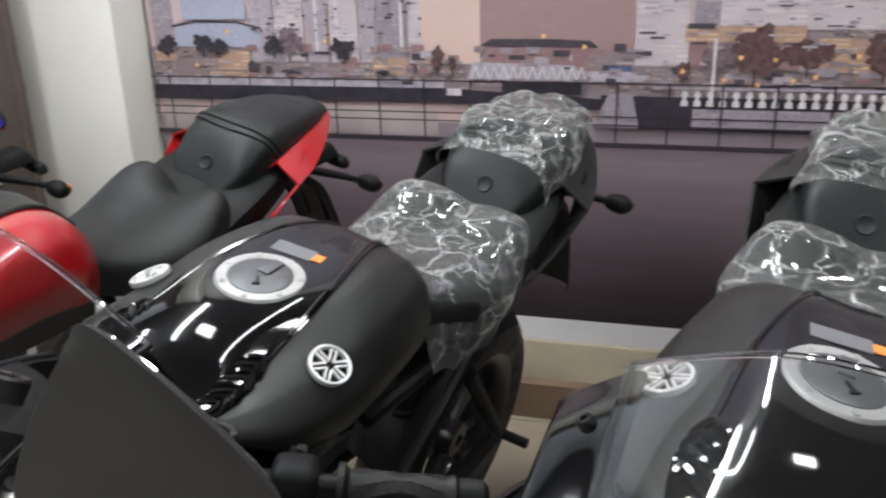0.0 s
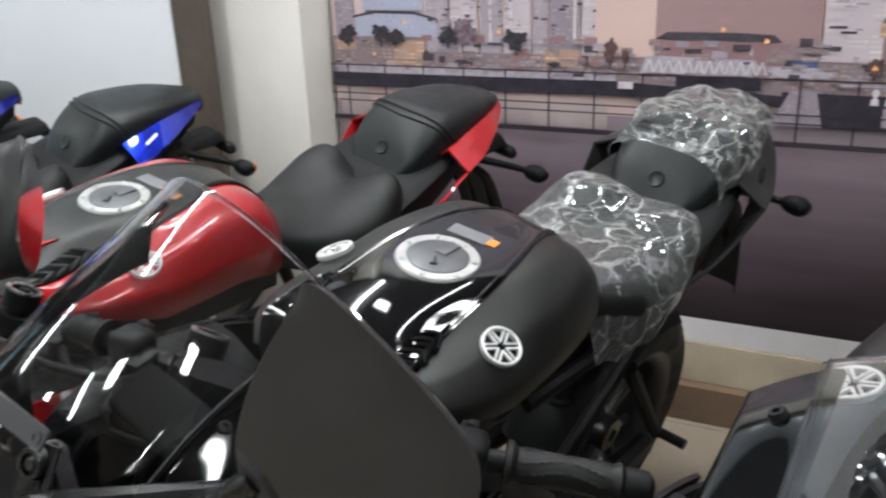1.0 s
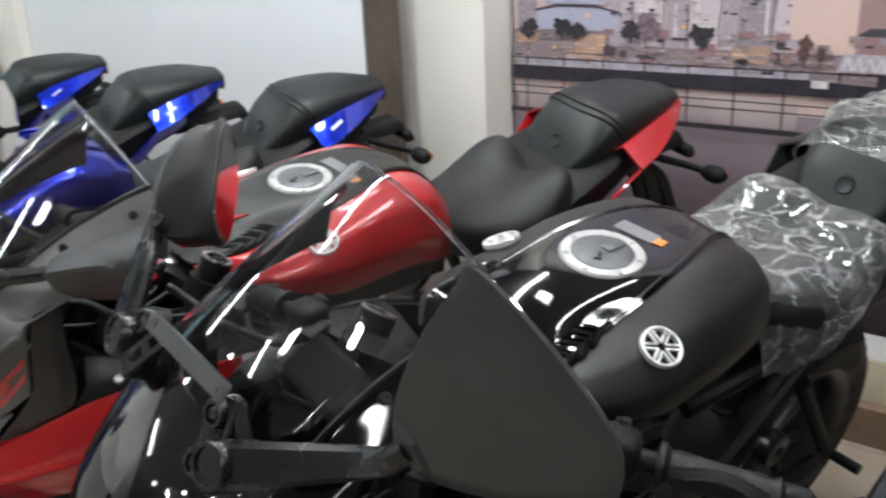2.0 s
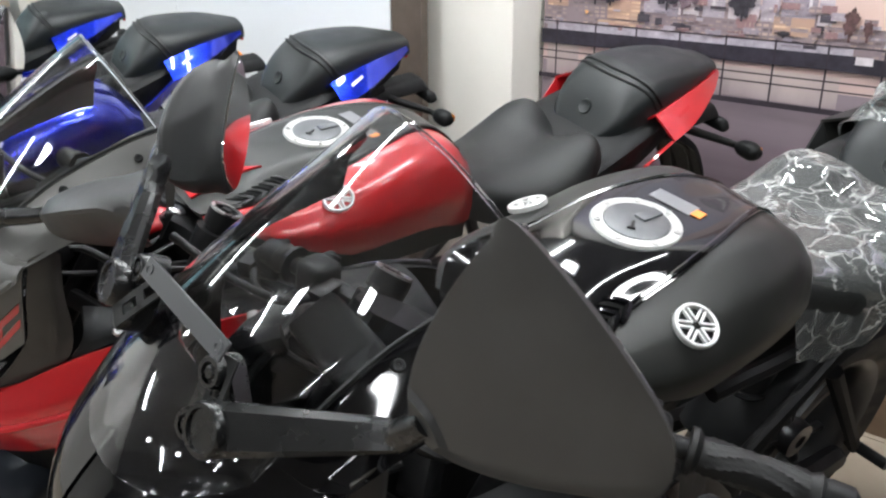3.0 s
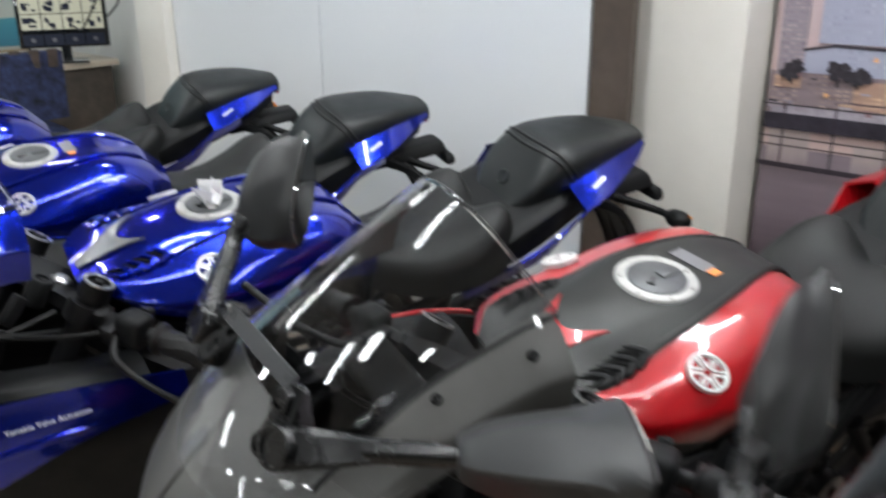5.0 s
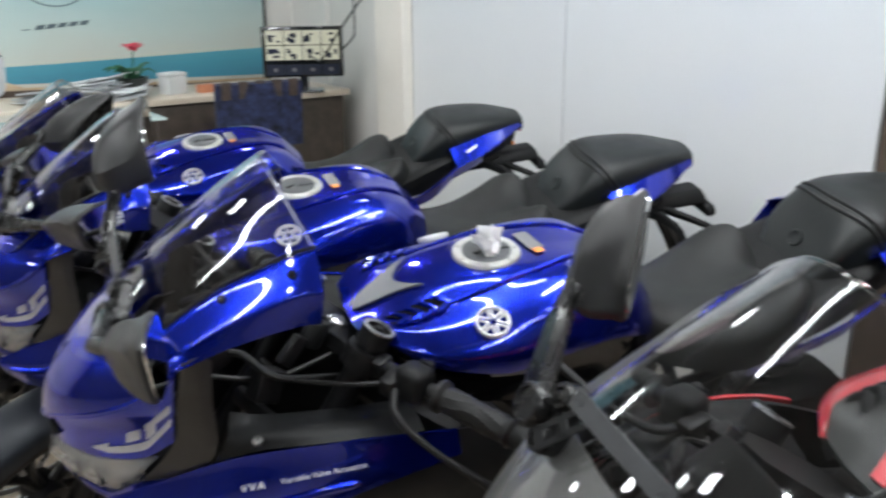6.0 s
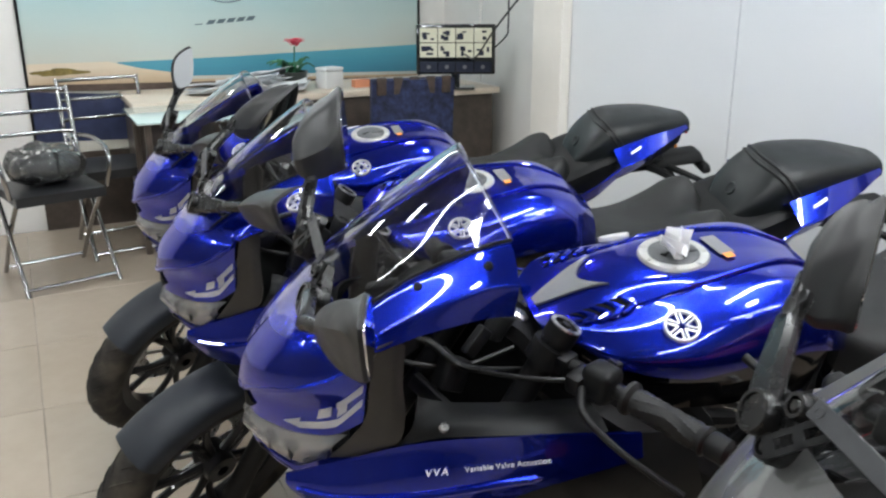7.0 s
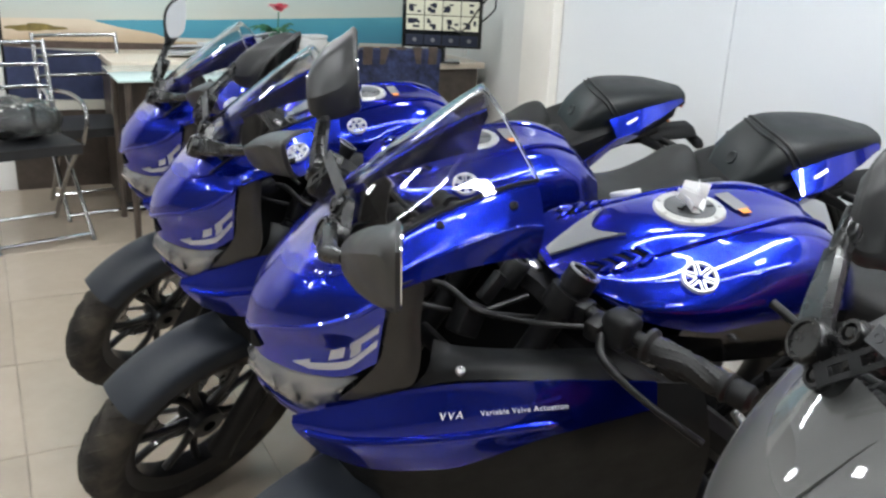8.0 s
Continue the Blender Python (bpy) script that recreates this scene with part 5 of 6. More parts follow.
motorcycle(parked(-3.358, 0.266, 254.64, 13.0), BLUE, "metallic blue sports motorcycle at the end of the row", {1: LEVEL, -1: TURNED})

# ---- city mural on the north wall ----
def ramp_material(name, stops, axis, low, high, rough=0.45, noise_scale=(3.0, 3.0, 14.0), amount=0.25, coat=0.0):
    """Printed sheet: a colour ramp along one world axis, broken up by streaky noise."""
    m = bpy.data.materials.new(name)
    m.use_nodes = True
    nt = m.node_tree
    b = nt.nodes["Principled BSDF"]
    b.inputs["Roughness"].default_value = rough
    b.inputs["Coat Weight"].default_value = coat
    co = nt.nodes.new("ShaderNodeTexCoord")
    sep = nt.nodes.new("ShaderNodeSeparateXYZ")
    nt.links.new(co.outputs["Object"], sep.inputs[0])
    mp = nt.nodes.new("ShaderNodeMapping")
    mp.inputs["Scale"].default_value = noise_scale
    nt.links.new(co.outputs["Object"], mp.inputs["Vector"])
    n = nt.nodes.new("ShaderNodeTexNoise")
    n.inputs["Scale"].default_value, n.inputs["Detail"].default_value = 1.0, 7
    nt.links.new(mp.outputs["Vector"], n.inputs["Vector"])
    mr = nt.nodes.new("ShaderNodeMapRange")
    mr.inputs["From Min"].default_value, mr.inputs["From Max"].default_value = low, high
    nt.links.new(sep.outputs["XYZ".index(axis)], mr.inputs["Value"])
    ad = nt.nodes.new("ShaderNodeMath")
    ad.operation = "MULTIPLY_ADD"
    nt.links.new(n.outputs["Fac"], ad.inputs[0])
    ad.inputs[1].default_value = amount
    nt.links.new(mr.outputs["Result"], ad.inputs[2])
    sh = nt.nodes.new("ShaderNodeMath")
    sh.operation = "SUBTRACT"
    nt.links.new(ad.outputs[0], sh.inputs[0])
    sh.inputs[1].default_value = amount * .5
    r = nt.nodes.new("ShaderNodeValToRGB")
    while len(r.color_ramp.elements) < len(stops):
        r.color_ramp.elements.new(0.5)
    for e, (p, c) in zip(r.color_ramp.elements, stops):
        e.position, e.color = p, (*c, 1)
    nt.links.new(sh.outputs[0], r.inputs["Fac"])
    nt.links.new(r.outputs["Color"], b.inputs["Base Color"])
    return m


def facade_material(name, wall, lit, dark, sx, sz):
    """Printed far facade: small windows in rows, some lit."""
    m = bpy.data.materials.new(name)
    m.use_nodes = True
    nt = m.node_tree
    b = nt.nodes["Principled BSDF"]
    b.inputs["Roughness"].default_value = 0.5
    co = nt.nodes.new("ShaderNodeTexCoord")
    sep = nt.nodes.new("ShaderNodeSeparateXYZ")
    nt.links.new(co.outputs["Object"], sep.inputs[0])
    com = nt.nodes.new("ShaderNodeCombineXYZ")
    nt.links.new(sep.outputs["X"], com.inputs["X"])
    nt.links.new(sep.outputs["Z"], com.inputs["Y"])
    br = nt.nodes.new("ShaderNodeTexBrick")
    br.offset = 0.0
    br.inputs["Color1"].default_value, br.inputs["Color2"].default_value, br.inputs["Mortar"].default_value = (*lit, 1), (*dark, 1), (*wall, 1)
    br.inputs["Scale"].default_value = 1.0
    br.inputs["Brick Width"].default_value, br.inputs["Row Height"].default_value = sx, sz
    br.inputs["Mortar Size"].default_value, br.inputs["Mortar Smooth"].default_value = sz * .28, .4
    nt.links.new(com.outputs[0], br.inputs["Vector"])
    n = nt.nodes.new("ShaderNodeTexNoise")
    n.inputs["Scale"].default_value, n.inputs["Detail"].default_value = 18, 5
    nt.links.new(co.outputs["Object"], n.inputs["Vector"])
    mix = nt.nodes.new("ShaderNodeMix")
    mix.data_type = "RGBA"
    mix.inputs["B"].default_value = (*wall, 1)
    mr = nt.nodes.new("ShaderNodeMapRange")
    mr.inputs["From Min"].default_value, mr.inputs["From Max"].default_value = .38, .62
    nt.links.new(n.outputs["Fac"], mr.inputs["Value"])
    nt.links.new(mr.outputs["Result"], mix.inputs["Factor"])
    nt.links.new(br.outputs["Color"], mix.inputs["A"])
    nt.links.new(mix.outputs["Result"], b.inputs["Base Color"])
    return m


MURAL_Y = NORTH - .004
PRINT = {
    "water": ramp_material("mural_water_print", [(0, (.020, .014, .016)), (.22, (.040, .028, .034)), (.5, (.10, .074, .088)), (.75, (.17, .13, .15)), (1, (.26, .21, .235))], "Z", .33, .90, .4, (1.6, 1, 26), .26),
    "sky": ramp_material("mural_sky_print", [(0, (.60, .44, .41)), (.4, (.52, .42, .45)), (1, (.40, .38, .48))], "Z", 1.0, 2.2, .4, (1, 1, 2), .25),
    "quay": material("mural_quay_print", (.026, .022, .032), .45, vary=.5, vary_scale=26),
    "shore": facade_material("mural_shore_print", (.24, .185, .20), (.50, .36, .30), (.10, .075, .09), .018, .011),
    "tower": facade_material("mural_tower_print", (.36, .31, .35), (.56, .48, .48), (.24, .20, .25), .012, .009),
    "tower_pale": facade_material("mural_pale_tower_print", (.50, .43, .46), (.66, .58, .57), (.32, .27, .32), .05, .012),
    "tower_dim": facade_material("mural_dim_tower_print", (.27, .23, .27), (.45, .36, .36), (.16, .13, .17), .014, .011),
    "pink": facade_material("mural_pink_tower_print", (.30, .19, .19), (.32, .205, .20), (.285, .18, .18), .05, .03),
    "peach": ramp_material("mural_peach_print", [(0, (.62, .44, .38)), (1, (.55, .42, .42))], "Z", 1.0, 1.6, .4, (2, 1, 2), .2),
    "hall": facade_material("mural_hall_print", (.36, .37, .47), (.46, .47, .56), (.25, .25, .35), .012, .016),
    "warm": facade_material("mural_lit_print", (.40, .25, .19), (.85, .58, .36), (.22, .15, .15), .05, .011),
    "red_house": facade_material("mural_red_house_print", (.26, .15, .155), (.5, .36, .32), (.15, .10, .115), .012, .02),
    "tree": material("mural_tree_print", (.035, .030, .038), .5, vary=.6, vary_scale=70),
    "tree_red": material("mural_red_tree_print", (.10, .052, .052), .5, vary=.7, vary_scale=55),
    "tree_mauve": material("mural_mauve_tree_print", (.16, .11, .13), .5, vary=.6, vary_scale=60),
    "pale": material("mural_pale_print", (.40, .36, .41), .5, vary=.3, vary_scale=40),
    "white": material("mural_white_print", (.58, .53, .55), .5, vary=.2, vary_scale=50),
    "dark": material("mural_dark_print", (.055, .045, .058), .5, vary=.4, vary_scale=50),
    "blue": material("mural_blue_print", (.07, .085, .17), .5, vary=.3, vary_scale=40),
    "line": material("mural_rail_print", (.030, .022, .030), .5, vary=.3, vary_scale=40),
    "glow": material("mural_orange_print", (.80, .42, .18), .5, vary=.2, vary_scale=60),
    "gleam": ramp_material("mural_gleam_print", [(0, (.16, .12, .14)), (.5, (.38, .31, .31)), (1, (.55, .45, .42))], "Z", .82, .95, .4, (9, 1, 3), .9),
}
mural = tagged(new("city_mural"), "printed city waterfront mural at dusk on the wall", "mural")
mural.location.z = -.025
mural.empty_display_size = .1


def printed(name, mat, shapes, depth, joined=False):
    """Flat printed areas, each a list of (x, z) corners, at one depth in front of the sheet; joined where too small to tell apart."""
    g = Geo()
    for k, poly in enumerate(shapes):
        y = MURAL_Y - depth * .0012 - .00006 * k
        g.add([(x, y, z) for x, z in poly], [tuple(range(len(poly)))])
        if not joined:
            part(name, g, PRINT[mat], mural)
            g = Geo()
    if joined:
        tagged(part(name, g, PRINT[mat], mural), kind="stuff")


def rect(x0, x1, z0, z1):
    return [(x0, z0), (x1, z0), (x1, z1), (x0, z1)]


def blob(cx, cz, rx, rz, seed, n=26):
    rnd = random.Random(seed)
    out = []
    for k in range(n):
        a = 2 * math.pi * k / n
        r = 1 + .22 * math.sin(3 * a + seed) + .12 * rnd.uniform(-1, 1)
        out.append((cx + rx * r * math.cos(a), cz + rz * r * math.sin(a)))
    return out


MX0, MX1, MZ0, MZ1 = -1.485, EAST - .02, .335, 2.6
g = Geo()
block(g, (MX1 - MX0, .003, MZ1 - MZ0), pose((MX0 + MX1) / 2, NORTH - .0015, (MZ0 + MZ1) / 2), 0)
part("flex_sheet", g, PRINT["sky"], mural)
printed("printed_water", "water", [rect(MX0, MX1, MZ0, .90)], 1)
printed("printed_gleam", "gleam", [rect(-1.468, -1.36, .84, .955), rect(-1.02, -.62, .862, .94), rect(-1.25, -1.1, .845, .93)], 2)
printed("printed_far_bank", "shore", [rect(MX0, -.10, .955, 1.10), rect(-.10, MX1, .98, 1.16)], 2)
for x0, x1, z1, tone in ((-1.468, -1.40, 1.9, "tower_dim"), (-1.16, -1.09, 2.2, "tower"), (-1.085, -1.0, 1.7, "tower_pale"), (-.99, -.93, 2.4, "tower"), (-.92, -.84, 2.1, "tower_pale"),
                         (-.835, -.79, 1.6, "tower"), (-.785, -.70, 1.8, "tower_dim"), (-.695, -.66, 1.5, "tower_pale"), (-.10, .03, 1.9, "tower_pale"), (.04, .10, 1.22, "tower_dim"), (.62, .78, 2.2, "tower"),
                         (.9, 1.15, 1.8, "tower_pale"), (1.3, 1.6, 2.3, "tower"), (1.9, 2.2, 2.0, "tower_pale"), (2.4, 2.9, 2.2, "tower_dim")):
    printed("printed_tower", tone, [rect(x0, x1, 1.06, z1)], 3 + (round(x0 * 100) % 3) * .2)
printed("printed_tower", "peach", [rect(-.66, -.50, 1.06, 2.4)], 3)
printed("printed_tower", "pink", [rect(-.50, -.105, 1.09, 2.35)], 3)
printed("printed_column", "white", [rect(-.905, -.895, 1.08, 2.0), rect(-.965, -.957, 1.08, 1.9), rect(-.72, -.712, 1.1, 1.7)], 4)
printed("printed_hall", "hall", [[(-1.40, 1.10), (-1.13, 1.10), (-1.13, 1.150), (-1.20, 1.165), (-1.33, 1.167), (-1.40, 1.154)], rect(-1.37, -1.17, 1.176, 1.30)], 4)
printed("printed_roof_line", "dark", [[(-1.405, 1.153), (-1.33, 1.167), (-1.20, 1.165), (-1.125, 1.148), (-1.125, 1.154), (-1.20, 1.172), (-1.33, 1.175), (-1.405, 1.160)]], 5)
printed("printed_terrace", "warm", [rect(-1.27, -1.17, 1.035, 1.09), rect(-1.30, -1.17, 1.018, 1.03), rect(-1.47, -1.40, 1.06, 1.09), rect(-.80, -.70, 1.03, 1.075), rect(.02, .30, 1.12, 1.16), rect(.33, .60, 1.05, 1.13)], 5)
printed("printed_office", "tower_pale", [rect(.10, .62, 1.15, 1.30), rect(.14, .5, 1.30, 1.38)], 4)
printed("printed_red_house", "red_house", [rect(-.49, -.20, 1.055, 1.105), rect(-.24, -.17, 1.03, 1.10), rect(.03, .12, 1.06, 1.15)], 5)
printed("printed_red_roof", "dark", [[(-.50, 1.107), (-.19, 1.104), (-.21, 1.122), (-.30, 1.126), (-.47, 1.126)], rect(.025, .09, 1.152, 1.165)], 6)
printed("printed_blue_canopy", "blue", [rect(-.165, -.105, 1.045, 1.06)], 6)
printed("printed_canopy", "pale", [[(-.535, 1.02), (-.52, 1.065), (-.25, 1.06), (-.22, 1.02)], rect(-.22, -.06, 1.02, 1.045), rect(-1.468, -.6, .992, 1.012)], 6)
waves = []
for k in range(12):
    x = -.525 + .0255 * k
    waves.append([(x, 1.024), (x + .005, 1.024), (x + .015, 1.056), (x + .011, 1.056)])
    waves.append([(x + .012, 1.056), (x + .016, 1.056), (x + .026, 1.024), (x + .021, 1.024)])
printed("printed_canopy_rib", "white", waves, 7)
# small far houses, walls, boats and lamps along the shore
far = random.Random(12)
for tone in ("shore", "tower_dim", "red_house", "dark", "tower", "shore"):
    bits = []
    for k in range(70):
        x, z = far.uniform(MX0, 2.0), 1.0 + .10 * far.random() ** 1.6
        w, h = far.uniform(.006, .05), far.uniform(.004, .022)
        bits.append(rect(x, min(x + w, MX1), z, z + h))
    printed("shore_clutter", tone, bits, 4.5, True)
for tone in ("tower_dim", "dark", "tower"):
    bits = []
    for k in range(80):
        x, z = far.uniform(-1.16, -.66), far.uniform(1.12, 1.5)
        bits.append(rect(x, x + far.uniform(.004, .02), z, z + far.uniform(.002, .008)))
    for k in range(60):
        x, z = far.uniform(-.1, .7), far.uniform(1.1, 1.38)
        bits.append(rect(x, x + far.uniform(.006, .04), z, z + far.uniform(.002, .007)))
    printed("window_clutter", tone, bits, 5.2, True)


def tree_print(cx, cz, rx, rz, seed, mat):
    """A printed tree: a ragged crown of overlapping clumps on a short trunk."""
    r = random.Random(seed)
    shapes = [blob(cx, cz, rx * .8, rz * .8, seed), rect(cx - .003, cx + .003, cz - rz * 1.5, cz)]
    for k in range(22):
        a, d = r.uniform(0, 6.28), r.uniform(.45, 1.0)
        q = r.uniform(.16, .34)
        shapes.append(blob(cx + rx * d * math.cos(a), cz + rz * d * math.sin(a), rx * q, rz * q, seed + k * 7, 9))
    g = Geo()
    for k, poly in enumerate(shapes):
        y = MURAL_Y - 8 * .0012 - .00008 * k - .0003 * (seed % 5)
        g.add([(x, y, z) for x, z in poly], [tuple(range(len(poly)))])
    tagged(part("printed_tree", g, PRINT[mat], mural), kind="stuff")


for k, (cx, cz, rx, rz, mat) in enumerate(((-1.425, 1.105, .03, .024, "tree"), (-1.31, 1.108, .028, .025, "tree"), (-1.262, 1.10, .028, .02, "tree"), (-1.09, 1.108, .03, .026, "tree"), (-1.045, 1.112, .04, .035, "tree_mauve"),
                                           (-.882, 1.098, .033, .028, "tree"), (-.615, 1.075, .018, .032, "tree_red"), (-.575, 1.06, .010, .02, "tree_red"), (-.77, 1.035, .02, .007, "tree"),
                                           (.19, 1.10, .07, .055, "tree_red"), (.10, 1.08, .035, .035, "tree_mauve"), (.31, 1.09, .05, .035, "tree_red"), (.02, 1.05, .02, .02, "tree_red"), (.48, 1.10, .05, .05, "tree_red"), (.7, 1.08, .07, .05, "tree"))):
    tree_print(cx, cz, rx, rz, k + 1, mat)
printed("printed_quay_wall", "quay", [[(MX0, .95), (MX0, .992), (-.60, .996), (-.18, .975), (-.18, .945), (-.62, .957)], rect(-.44, -.23, .985, 1.018), [(-.18, .90), (-.18, .985), (MX1, .965), (MX1, .89)]], 10)
printed("printed_quay_face", "tower_dim", [[(-.20, .90), (-.16, .99), (-.10, .99), (-.08, .90)], rect(.05, 1.9, .905, .955)], 11)
for k in range(48):
    x = .02 + .031 * k
    printed("printed_baluster", "white", [[(x, .962), (x + .018, .962), (x + .017, .976), (x + .012, .98), (x + .018, .99), (x + .014, 1.0), (x + .004, 1.0), (x, .99), (x + .006, .98), (x + .001, .976)]], 12)
printed("printed_handrail", "pale", [rect(-.05, 1.9, 1.004, 1.010)], 12)
printed("printed_sign", "white", [rect(-.59, -.55, .977, .996), rect(.09, .098, .97, 1.13)], 13)
printed("printed_rail", "line", [rect(MX0, MX1, z, z + .004) for z in (1.014, .906, .928)] + [rect(MX0, MX1, .848, .862)], 14)
printed("printed_rail_post", "line", [rect(-1.43 + .129 * k, -1.425 + .129 * k, .85, 1.02) for k in range(37)], 15)
printed("printed_lamp", "glow", [blob(x, z, .006, .006, k, 12) for k, (x, z) in enumerate(((.155, 1.085), (.235, 1.08), (-.225, 1.108), (-1.225, 1.145), (-.93, 1.12), (.33, 1.04), (.42, 1.09), (-1.33, 1.05), (-.33, 1.135), (.02, 1.05), (.6, 1.06), (.12, 1.03), (.2, 1.02), (.28, 1.03)))], 16)
slab("trim_white", -1.46, EAST, NORTH - .006, NORTH, .240, .310, "white_strip", "white border strip under the mural")
slab("baseboard", -1.47, EAST, NORTH - .014, NORTH, .115, .237, "skirting", "beige marble skirting under the mural")
slab("baseboard_foot", -1.47, EAST, NORTH - .05, NORTH, 0, .113, "base_tile", "brown tile foot of the wall")

# ---- white sky-print board between the pillars ----
M["board"] = ramp_material("pale_sky_print", [(0, (.66, .69, .70)), (.35, (.78, .80, .82)), (.6, (.74, .775, .81)), (1, (.68, .735, .80))], "Z", .3, 1.9, .22, (.9, 1, 3.2), .55, .5)
board = thing("sky_print_board", Matrix(), "glossy pale blue sky-print wall board in two panels", "wall board")
for x0, x1 in ((-3.98, -3.022), (-3.018, -1.895)):
    g = Geo()
    block(g, (x1 - x0, .02, 2.5), pose((x0 + x1) / 2, 2.035, 1.6), .001, 1)
    part("panel", g, "board", board)
slab("wall_north_low", -3.98, -1.895, 2.046, 2.10, 0, CEIL, "wall", "white painted wall behind the board")

# ---- beach mural on the west wall ----
PW = {
    "sky": ramp_material("beach_sky_print", [(0, (.58, .57, .50)), (.25, (.50, .60, .57)), (.6, (.33, .54, .57)), (1, (.22, .44, .52))], "Z", .9, 1.9, .35, (1, 1.2, 2.2), .35),
    "sea": ramp_material("beach_sea_print", [(0, (.06, .24, .34)), (.6, (.07, .30, .40)), (1, (.10, .36, .44))], "Z", .82, 1.0, .35, (1, 2, 30), .5),
    "sand": ramp_material("beach_sand_print", [(0, (.42, .30, .18)), (.5, (.55, .42, .28)), (1, (.72, .62, .48))], "Z", .76, .93, .35, (1, 6, 14), .5),
    "bush": material("beach_bush_print", (.20, .15, .04), .5, vary=.5, vary_scale=30),
    "ink": material("beach_mark_print", (.10, .14, .16), .5),
    "wood": material("beach_deck_print", (.10, .07, .055), .5, vary=.4, vary_scale=14),
    "blue": material("beach_shadow_print", (.035, .045, .10), .4, vary=.3, vary_scale=8),
}
beach = tagged(new("beach_mural"), "large printed beach and sea mural in a black edge", "mural")
PX, PY0, PY1 = WEST + .012, -.18, 2.21
# the print hangs a little out of level
print_shift, print_drop = .10, .026


def beach_print(name, mat, shapes, depth, joined=False):
    g = Geo()
    for k, poly in enumerate(shapes):
        x = PX + depth * .0008 + .00003 * k
        g.add([(x, y + print_shift, z + .045 - print_drop * (y - .28)) for y, z in poly], [tuple(range(len(poly)))])
        if not joined:
            part(name, g, PW[mat], beach)
            g = Geo()
    if joined:
        part(name, g, PW[mat], beach)


g = Geo()
block(g, (.011, PY1 - PY0, 2.12), pose(WEST + .006, (PY0 + PY1) / 2 + print_shift, 1.51), 0)
part("print_sheet", g, PW["sky"], beach)
beach_print("printed_sea", "sea", [[(.30, .82), (PY1, .82), (PY1, .995), (.95, .93), (.30, .905)]], 1)
beach_print("printed_sand", "sand", [[(PY0, .79), (.75, .79), (.62, .84), (.42, .87), (.25, .91), (PY0, .90)], [(PY0, .76), (PY1, .76), (PY1, .80), (PY0, .80)]], 2)
beach_print("printed_bush", "bush", [blob(.02, .855, .10, .02, 2), blob(-.1, .85, .06, .015, 5)], 3)
beach_print("printed_deck", "wood", [[(PY0, .745), (PY1, .745), (PY1, .785), (PY0, .785)]], 4)
beach_print("printed_shade", "blue", [[(PY0, .46), (PY1, .46), (PY1, .748), (.2, .73), (PY0, .748)]], 5)
marks = [[(.755 + .0, 1.115), (.80, 1.118), (.80, 1.124), (.755, 1.12)]] + [[(.82 + .06 * k, 1.118 + .006 * k), (.865 + .06 * k, 1.122 + .006 * k), (.885 + .06 * k, 1.148 + .006 * k), (.84 + .06 * k, 1.144 + .006 * k)] for k in range(5)]
beach_print("printed_mark", "ink", marks, 4)
ring = []
for k in range(40):
    a, b = 2 * math.pi * k / 40, 2 * math.pi * (k + 1) / 40
    ring.append([(.95 + r * .17 * math.cos(q), 1.355 + r * .11 * math.sin(q)) for q, r in ((a, 1), (b, 1), (b, .94), (a, .94))])
beach_print("printed_ring", "ink", ring, 4, True)
for y in (PY0 - .008, PY1 + .008):
    g = Geo()
    block(g, (.02, .016, 2.12), pose(WEST + .01, y + print_shift, 1.51), .002)
    part("edge_strip", g, M["cable"], beach)

slab("trim_west", WEST, WEST + .018, -.09, 2.32, 0, .445, "laminate", "dark brown laminate panel under the beach mural")

# ---- desk, monitor and what lies on the desk ----
desk = thing("reception_desk", pose(-.05, .1, 0), "long dark laminate reception desk with a cream top", "desk")
g = Geo()
block(g, (.62, 1.90, .035), pose(-5.76, 1.23, .775), .004)
block(g, (.72, .55, .035), pose(-5.60, 2.06, .775), .004)
part("desk_top", g, "desk_top", desk, "cream laminate desk top")
g = Geo()
block(g, (.03, 1.88, .70), pose(-5.50, 1.23, .40), .003)
part("front_panel", g, "laminate", desk)
g = Geo()
block(g, (.56, .48, .70), pose(-5.56, 2.07, .405), .003)
part("side_cabinet", g, "laminate", desk)
for y in (.32, 1.70):
    g = Geo()
    block(g, (.56, .03, .75), pose(-5.80, y, .38), .003)
    part("end_panel", g, "laminate", desk)
g = Geo()
block(g, (.03, 1.88, .05), pose(-5.49, 1.23, .03), .003)
part("plinth", g, "cable", desk)

